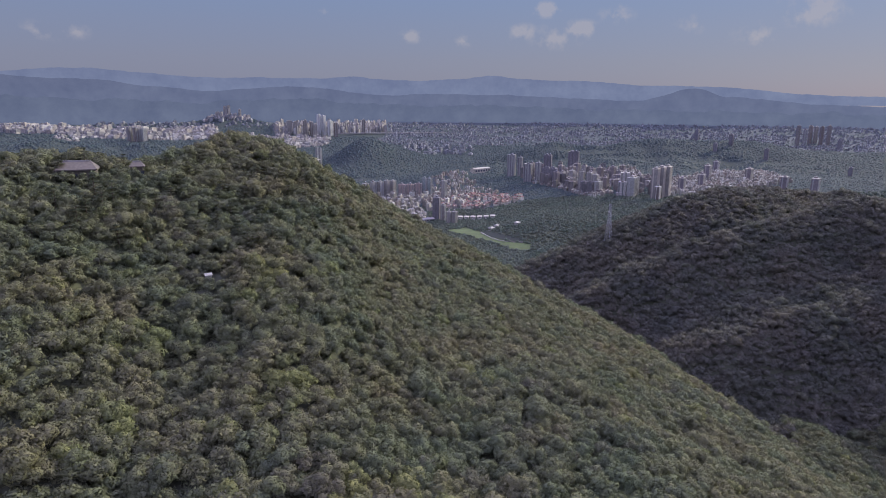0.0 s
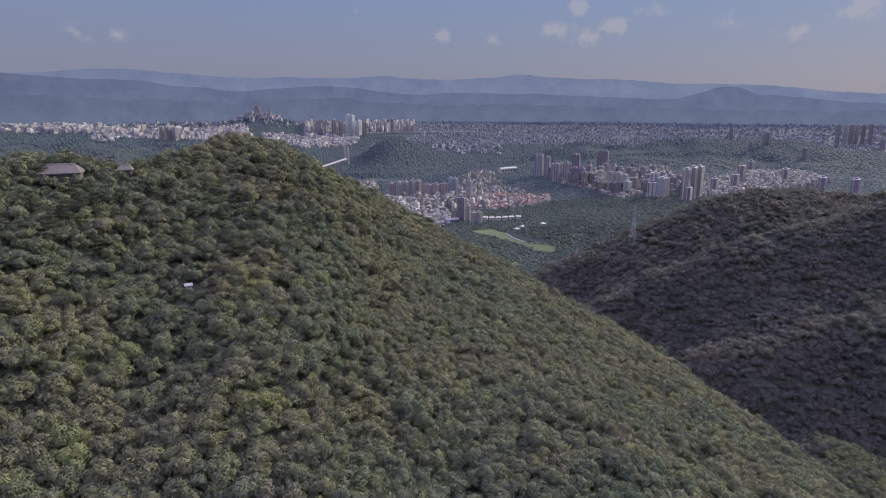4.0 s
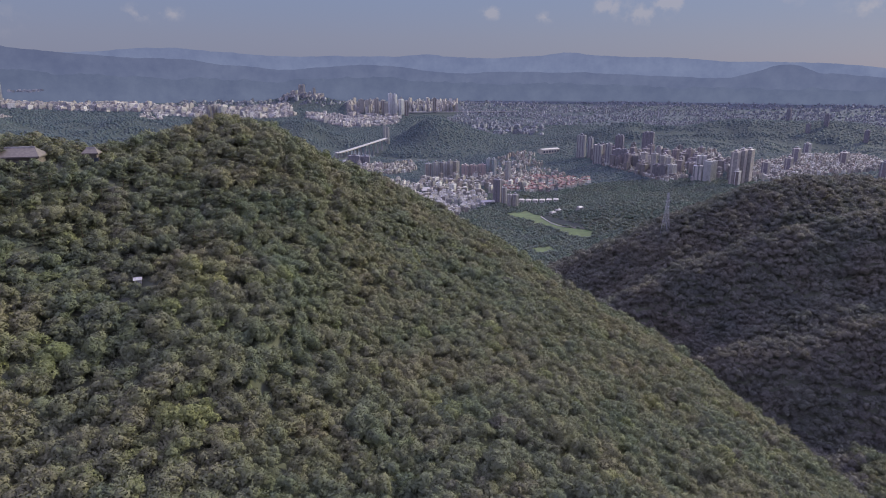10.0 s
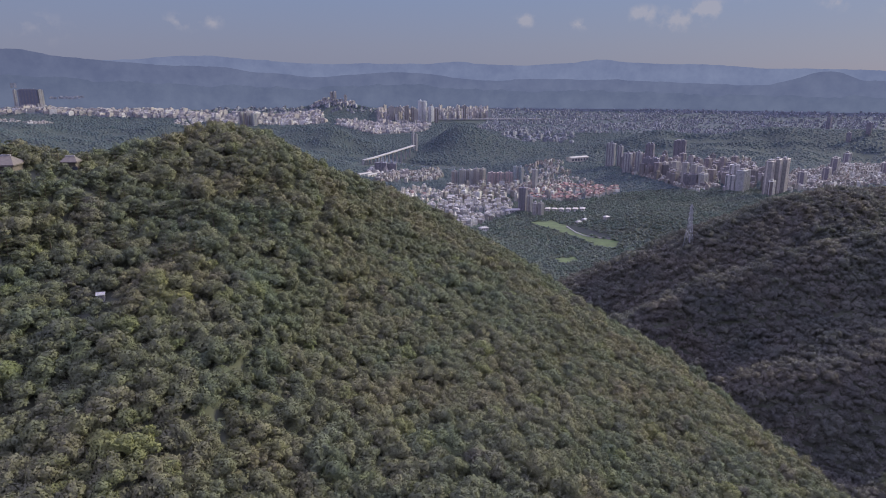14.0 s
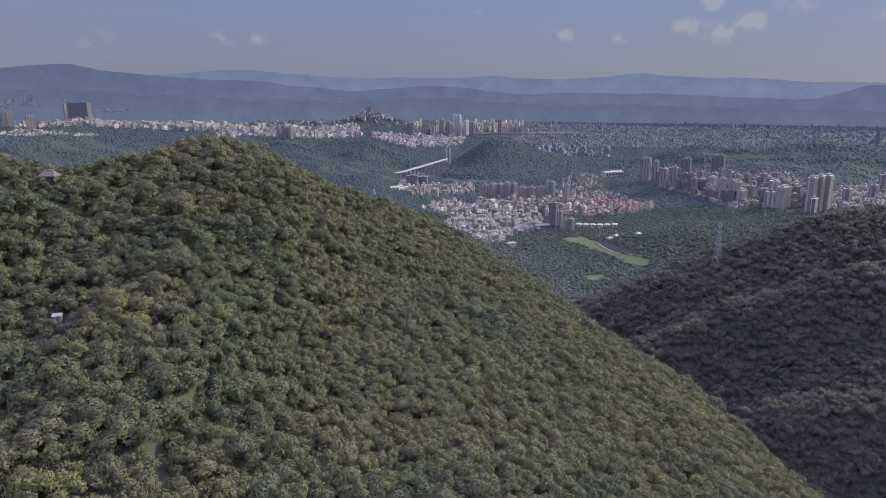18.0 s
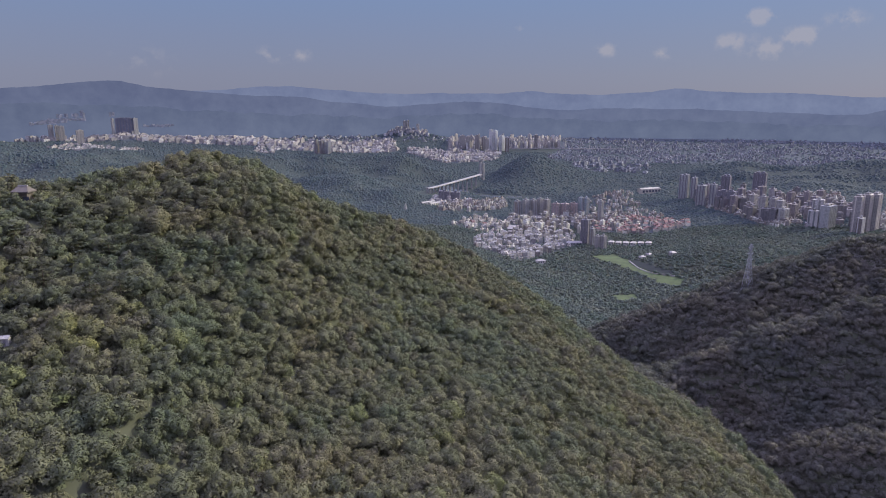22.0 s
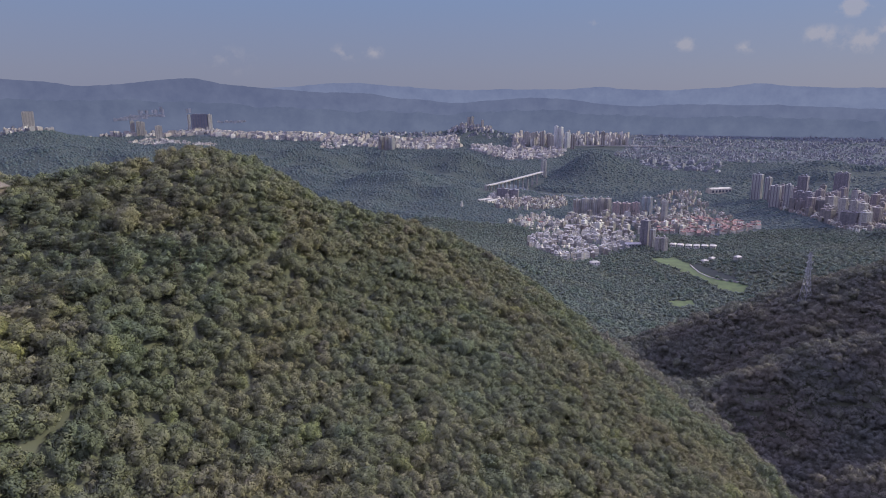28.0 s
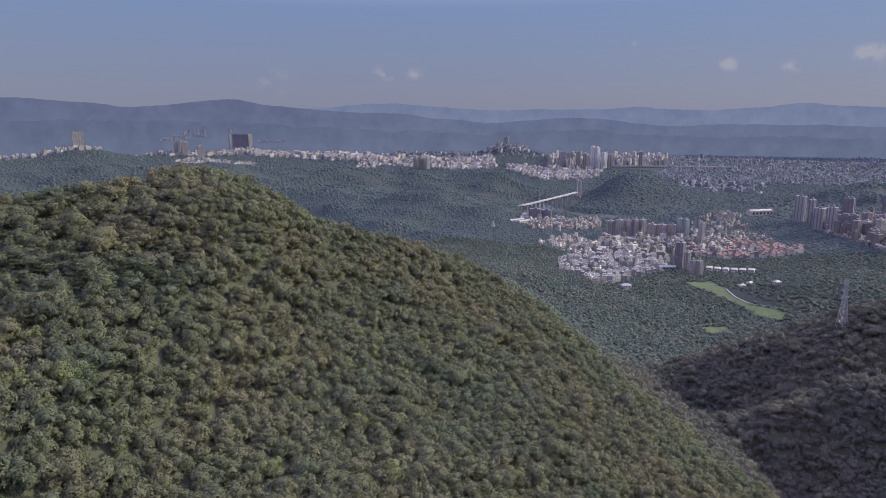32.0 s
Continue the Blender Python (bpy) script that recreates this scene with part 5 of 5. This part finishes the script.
# ---- far streets ----
town_stuff("estate_streets", ESTATE, 110, (9, 22), (5, 22), 21, "pale estate houses on a far hill")
town_stuff("west_streets", WEST_TOWN, 240, (10, 38), (8, 36), 22, "dense pale apartment houses of the far town", flat=2.2)
town_stuff("far_west_streets", FAR_WEST, 110, (8, 30), (8, 28), 23, "pale far apartment houses", flat=2.2)
town_stuff("long_streets", LONG_TOWN, 520, (12, 42), (8, 26), 24, "long line of pink and white apartment houses", flat=2.2)
town_stuff("hill_foot_houses", HILL_FOOT, 150, (12, 22), (6, 14), 25, "low white houses at the hill foot")
town_stuff("small_hamlet", HAMLET, 40, (12, 22), (8, 18), 26, "low white houses between woods")
town_stuff("middle_streets", MIDDLE_TOWN, 480, (10, 40), (7, 28), 27, "dense pale apartment houses of the far town", flat=2.2)
town_stuff("river_streets", RIVER_TOWN, 400, (10, 32), (6, 21), 28, "dense pinkish apartment houses by the river hill", flat=2.2)
town_stuff("centre_streets", CENTRE, 480, (9, 20), (8, 52), 29, "crowded far high-rises and blocks", flat=1.5)
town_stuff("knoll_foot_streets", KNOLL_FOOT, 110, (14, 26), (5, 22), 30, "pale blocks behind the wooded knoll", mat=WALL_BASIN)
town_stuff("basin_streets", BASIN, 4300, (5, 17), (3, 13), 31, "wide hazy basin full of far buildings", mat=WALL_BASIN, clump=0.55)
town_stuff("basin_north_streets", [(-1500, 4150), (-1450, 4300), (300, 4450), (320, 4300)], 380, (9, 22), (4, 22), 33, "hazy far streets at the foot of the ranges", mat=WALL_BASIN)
town_stuff("centre_blocks", [(-20, 1660), (0, 1930), (230, 1960), (330, 1960), (360, 1760), (215, 1690), (110, 1610)], 150, (9, 19), (7, 24), 35, "grey and beige walk-up blocks between the slabs", mat=WALL_TOWN, flat=1.4)
town_stuff("plateau_blocks", [eased(*q) for q in [(600, 2120), (655, 2160), (930, 2140), (960, 1760), (880, 1560), (720, 1560), (640, 1700)]], 190, (10, 22), (7, 36), 34, "crowded grey and beige blocks between the plateau towers", mat=WALL_PLATEAU, flat=1.5)
town_stuff("viaduct_side_houses", [(-245, 2030), (-230, 2120), (-120, 2160), (-100, 2060)], 30, (10, 18), (8, 20), 32, "pale low houses by the viaduct")


def foothill_streets(name, rows, label):
    """Terraces of small houses and towers that stand on the flank of the foothills: bearing from and to, rise from and to, count, width, height."""
    rng = np.random.RandomState(len(name))
    me = FOOTHILLS.data
    flank = BVHTree.FromPolygons([v.co for v in me.vertices], [tuple(p.vertices) for p in me.polygons])
    q = np.array([(0, 1, 5), (0, 5, 4), (1, 2, 6), (1, 6, 5), (2, 3, 7), (2, 7, 6), (3, 0, 4), (3, 4, 7), (4, 5, 6), (4, 6, 7)])
    vs, fs = [], []
    for a0, a1, e0, e1, count, wide, high in rows:
        for u in rng.uniform(0, 1, count):
            a, e = radians(a0 + u * (a1 - a0)), radians(e0 + u * (e1 - e0) + rng.normal() * 0.035)
            hit = flank.ray_cast(Vector((0, 0, CAM_H)), Vector((math.sin(a) * math.cos(e), math.cos(a) * math.cos(e), math.sin(e))))[0]
            if hit is None:
                continue
            w, d, h = wide * rng.uniform(0.7, 1.3), wide * rng.uniform(0.6, 0.9), high * rng.uniform(0.7, 1.2)
            fs.append(q + len(vs))
            vs += [(hit.x + sx * w / 2 - 0.4 * sy * d, hit.y + sy * d / 2 + 0.4 * sx * w, hit.z + zz) for zz in (-6, h) for sx, sy in ((-1, -1), (1, -1), (1, 1), (-1, 1))]
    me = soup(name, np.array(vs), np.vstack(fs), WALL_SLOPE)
    me.shade_flat()
    tagged(new(name, me), label, "town", kind="stuff")


foothill_streets("slope_estate", [(-38.6, -37.0, -1.0, -0.74, 70, 8, 4), (-37.4, -34.9, -0.72, -0.68, 80, 8, 4), (-38.0, -36.2, -0.98, -0.84, 35, 8, 4), (-36.8, -35.4, -0.52, -0.46, 14, 8, 15), (-35.3, -34.8, -0.46, -0.46, 3, 9, 30), (-33.5, -32.9, -0.42, -0.4, 3, 8, 24)],
                 "pale terraced houses and towers climbing a far wooded slope")
foothill_streets("slope_hamlet", [(-30.9, -28.7, -1.22, -1.2, 40, 9, 4)], "low white houses at the foot of the far slope")


# ---- viaduct ----
def viaduct():
    root = new("viaduct")
    tagged(root, "pale concrete road viaduct curving past the wooded knoll", "viaduct")
    pts = []
    for i in range(15):
        t = i / 14
        pts.append((-272 + 152 * t - 16 * math.sin(3.14159 * t), 2190 + 480 * t ** 1.6, 76 + 3 * t))
    for a, b in zip(pts[:-1], pts[1:]):
        dx, dy = b[0] - a[0], b[1] - a[1]
        ln = math.hypot(dx, dy)
        nx, ny = -dy / ln * 7, dx / ln * 7
        bm = bmesh.new()
        lo = [bm.verts.new(p) for p in ((a[0] + nx, a[1] + ny, a[2]), (a[0] - nx, a[1] - ny, a[2]), (b[0] - nx, b[1] - ny, b[2]), (b[0] + nx, b[1] + ny, b[2]))]
        hi = [bm.verts.new((v.co.x, v.co.y, v.co.z + 3.2)) for v in lo]
        bm.faces.new(lo[::-1])
        bm.faces.new(hi)
        for k in range(4):
            bm.faces.new((lo[k], lo[(k + 1) % 4], hi[(k + 1) % 4], hi[k]))
        part("deck_span", bm, CONCRETE, root)
        g = float(terrain(a[0], a[1]))
        part("pier", boxed(a[0] - 3, a[1] - 1.5, min(g, a[2] - 4) - 2, a[0] + 3, a[1] + 1.5, a[2] + 0.1), CONCRETE, root)


viaduct()


# ---- pylon on the shaded ridge ----
def beam(bm, p, q, w):
    p, q = Vector(p), Vector(q)
    m = (q - p).to_track_quat("Z", "Y").to_matrix().to_4x4()
    m.translation = p
    ln = (q - p).length
    vs = [bm.verts.new(m @ Vector((sx * w / 2, sy * w / 2, z))) for z in (0, ln) for sx, sy in ((-1, -1), (1, -1), (1, 1), (-1, 1))]
    bm.faces.new(vs[3::-1])
    bm.faces.new(vs[4:])
    for k in range(4):
        bm.faces.new((vs[k], vs[(k + 1) % 4], vs[4 + (k + 1) % 4], vs[4 + k]))


def pylon(x, y, h, turn):
    root = new("power_pylon")
    tagged(root, "grey steel lattice power pylon on the wooded ridge", "pylon")
    w0, w1, waist = 3.6, 0.7, 0.62

    def half(z):
        q = z / h
        return w0 + (w1 + 0.5 - w0) * q / waist if q < waist else w1 + 0.5 - 0.5 * (q - waist) / (1 - waist)

    for sx, sy in ((-1, -1), (1, -1), (1, 1), (-1, 1)):
        bm = bmesh.new()
        zs = [0, h * waist, h]
        for a, b in zip(zs[:-1], zs[1:]):
            beam(bm, (sx * half(a), sy * half(a), a), (sx * half(b), sy * half(b), b), 0.3)
        part("leg", bm, STEEL, root)
    levels = [h * q for q in (0, 0.145, 0.276, 0.395, 0.5, 0.59, 0.67, 0.75, 0.83, 0.91, 1)]
    for a, b in zip(levels[:-1], levels[1:]):
        for face in range(4):
            bm = bmesh.new()
            r = Matrix.Rotation(face * math.pi / 2, 3, "Z")
            p0, p1 = r @ Vector((-half(a), -half(a), a)), r @ Vector((half(b), -half(b), b))
            q0, q1 = r @ Vector((half(a), -half(a), a)), r @ Vector((-half(b), -half(b), b))
            beam(bm, p0, p1, 0.15)
            beam(bm, q0, q1, 0.15)
            beam(bm, r @ Vector((-half(b), -half(b), b)), r @ Vector((half(b), -half(b), b)), 0.13)
            part("brace", bm, STEEL, root)
    for z, arm in ((h * 0.66, 5.2), (h * 0.79, 4.6), (h * 0.92, 3.8)):
        for s in (-1, 1):
            bm = bmesh.new()
            beam(bm, (s * half(z), -half(z), z), (s * arm, 0, z + 0.4), 0.2)
            beam(bm, (s * half(z), half(z), z), (s * arm, 0, z + 0.4), 0.2)
            beam(bm, (s * half(z + 1.6), 0, z + 1.7), (s * arm, 0, z + 0.4), 0.2)
            crossarm = part("crossarm", bm, STEEL, root)
            part("insulator", drum(0.16, z - 1.6, z + 0.4, s * arm, 0, 8), GLASS, crossarm)
    stand(root, x, y, turn, 0.5)


pylon(253.5, 632, 44, 35)


# ---- small buildings in the woods ----
def hut(x, y, z, turn):
    root = new("hut")
    tagged(root, "small hut with a pale tin roof among the trees", "hut")
    for a, b, c, d in ((-1.1, -1.0, 1.1, -0.85), (-1.1, 0.85, 1.1, 1.0), (-1.1, -0.85, -0.95, 0.85), (0.95, -0.85, 1.1, 0.85)):
        part("wall", boxed(a, b, -7, c, d, 2.4), CONCRETE, root)
    bm = bmesh.new()
    for s in (-1, 1):
        v = [bm.verts.new(p) for p in ((-1.4, s * 1.4, 2.4), (1.4, s * 1.4, 2.4), (1.4, 0, 3.1), (-1.4, 0, 3.1), (-1.4, s * 1.4, 2.5), (1.4, s * 1.4, 2.5), (1.4, 0, 3.2), (-1.4, 0, 3.2))]
        for f in ((0, 1, 2, 3), (7, 6, 5, 4), (0, 4, 5, 1), (1, 5, 6, 2), (3, 7, 4, 0)):
            bm.faces.new([v[i] for i in f])
    part("roof", bm, TIN, root, "pale weathered tin roof")
    part("door", boxed(-0.4, -1.06, -7, 0.4, -1.0, 2.0), PIER_BROWN, root)
    root.matrix_world = Matrix.Translation((x, y, z)) @ Matrix.Rotation(radians(turn), 4, "Z")


hut(-106.5, 195, 271.7, 20)


def hall(x, y, z, w, d, turn, rise, label):
    root = new("hilltop_hall")
    tagged(root, label, "hall")
    part("wall_block", boxed(-w / 2, -d / 2, -9, w / 2, d / 2, 0.3), ROOF_BROWN, root)
    part("eave_slab", boxed(-w / 2 - 0.9, -d / 2 - 0.9, 0, w / 2 + 0.9, d / 2 + 0.9, 0.5), ROOF_BROWN, root)
    part("roof", hip(w, d, 0.5, rise, w * 0.72), ROOF_BROWN, root, "tan tiled hip roof")
    part("ridge_cap", boxed(-w * 0.37, -0.3, rise + 0.35, w * 0.37, 0.3, rise + 0.8), CONCRETE, root)
    for k in range(5):
        part("window", boxed(-w * 0.4 + k * w * 0.18, -d / 2 - 0.05, -4, -w * 0.4 + k * w * 0.18 + 1.4, -d / 2 + 0.05, -1.5), GLASS, root)
    root.matrix_world = Matrix.Translation((x, y, z)) @ Matrix.Rotation(radians(turn), 4, "Z")


hall(-164, 240.0, 310.0, 14, 10, 12, 3.0, "long hilltop hall with a tan tiled hip roof")
hall(-144.8, 255.0, 309.2, 4.6, 4.6, 12, 1.9, "small hilltop pavilion with a tan hip roof")


def villa(x, y, w, d, h, turn, wall, roof, label):
    root = new("villa")
    tagged(root, label, "house")
    part("wall_block", boxed(-w / 2, -d / 2, -4, w / 2, d / 2, h), wall, root)
    part("roof", hip(w, d, h, 2.5, w * 0.5), roof, root)
    part("porch", boxed(-w * 0.2, -d / 2 - 2, -4, w * 0.25, -d / 2, h * 0.5), wall, root)
    for k in range(3):
        part("window", boxed(-w * 0.35 + k * w * 0.28, -d / 2 - 0.08, h * 0.55, -w * 0.35 + k * w * 0.28 + 1.6, -d / 2 + 0.05, h * 0.85), GLASS, root)
    stand(root, x, y, turn)


villa(88, 1308, 18, 12, 9, 20, PIER_WHITE, TIN, "white villa with a bright pale roof in the woods")
for k in range(6):
    villa(262 + 16 * k, 1560 - 6 * k, 12, 16, 8, -15, PIER_WHITE, ROOF_GREY, "grey-roofed villa in a row by the meadow")
villa(355, 1350, 12, 10, 9, 30, PIER_BEIGE, ROOF_GREY, "yellowish villa among valley trees")
villa(300, 1372, 12, 9, 6, 30, PIER_WHITE, TIN, "low white farmhouse by the meadow")
villa(316, 1388, 12, 9, 6, 50, PIER_WHITE, TIN, "low white farmhouse by the meadow")


# ---- roads and walls of the valley and the far basin ----
def ribbon(name, pts, half, height, mat, label, category, lift=0.0, follow=True):
    """A low wall or raised road along a line."""
    root = new(name)
    tagged(root, label, category)
    for (x0, y0), (x1, y1) in zip(pts[:-1], pts[1:]):
        dx, dy = x1 - x0, y1 - y0
        ln = math.hypot(dx, dy)
        nx, ny = -dy / ln * half, dx / ln * half
        za, zb = float(terrain(x0, y0)) + lift, float(terrain(x1, y1)) + lift
        bm = bmesh.new()
        lo = [bm.verts.new(p) for p in ((x0 + nx, y0 + ny, za - 2), (x0 - nx, y0 - ny, za - 2), (x1 - nx, y1 - ny, zb - 2), (x1 + nx, y1 + ny, zb - 2))]
        hi = [bm.verts.new((v.co.x, v.co.y, v.co.z + 2 + height)) for v in lo]
        bm.faces.new(lo[::-1])
        bm.faces.new(hi)
        for k in range(4):
            bm.faces.new((lo[k], lo[(k + 1) % 4], hi[(k + 1) % 4], hi[k]))
        part("span", bm, mat, root)
    return root


ribbon("river_wall", [(272, 1363), (275, 1332), (280, 1297), (291, 1266), (305, 1248), (334, 1225)], 1.0, 2.2, CONCRETE, "curved pale river wall beside the meadow", "wall")
FARROAD = [(-60 + 70 * k, 3985 + 12 * math.sin(k * 0.5)) for k in range(11)]
ribbon("far_highway", FARROAD, 6, 4, CONCRETE, "long raised highway across the far basin", "highway", 7)


def monument(x, y):
    root = new("pagoda")
    tagged(root, "small white stepped pagoda above the woods", "pagoda")
    z = 0.0
    for k in range(5):
        r = 4.6 - 0.7 * k
        part("storey", drum(r, z - (10 if k == 0 else 0), z + 3.0, sides=8), PIER_WHITE, root)
        part("eave", drum(r + 0.9, z + 2.8, z + 3.1, sides=8), CONCRETE, root)
        z += 3.2
    part("spire", drum(0.35, z, z + 4), STEEL, root)
    stand(root, x, y, 0, 0.0)


monument(-298, 1912)


# ---- long halls and a school in the town ----
def long_hall(x, y, w, d, h, turn, roof, label):
    root = new("long_hall")
    tagged(root, label, "hall")
    part("wall_block", boxed(-w / 2, -d / 2, -4, w / 2, d / 2, h), WALL_HOUSE, root)
    part("roof", gable(w, d, h, 3.2), roof, root, "long pale metal roof")
    for k in range(6):
        px = -w * 0.42 + k * w * 0.16
        part("window", boxed(px, -d / 2 - 0.08, h * 0.35, px + w * 0.09, -d / 2 + 0.05, h * 0.75), GLASS, root)
    stand(root, x, y, turn)


long_hall(43, 1743, 58, 15, 8, 10, TIN, "long grey-roofed market hall among town houses")
long_hall(40, 1718, 56, 14, 7, 10, TIN, "long grey-roofed market hall among town houses")
long_hall(112, 1663, 56, 16, 9, 12, TIN, "long barrel hall with a pale grey roof")
long_hall(168, 1546, 46, 14, 7, 12, TIN, "low pale hall at the edge of the houses")
long_hall(483, 2295, 82, 24, 18, 30, ROOF_GREY, "broad grey school building on the wooded slope")
long_hall(-246, 2020, 60, 12, 6, 55, TIN, "long pale shed among trees below the viaduct")
long_hall(-222, 2030, 56, 12, 6, 55, TIN, "long pale shed among trees below the viaduct")
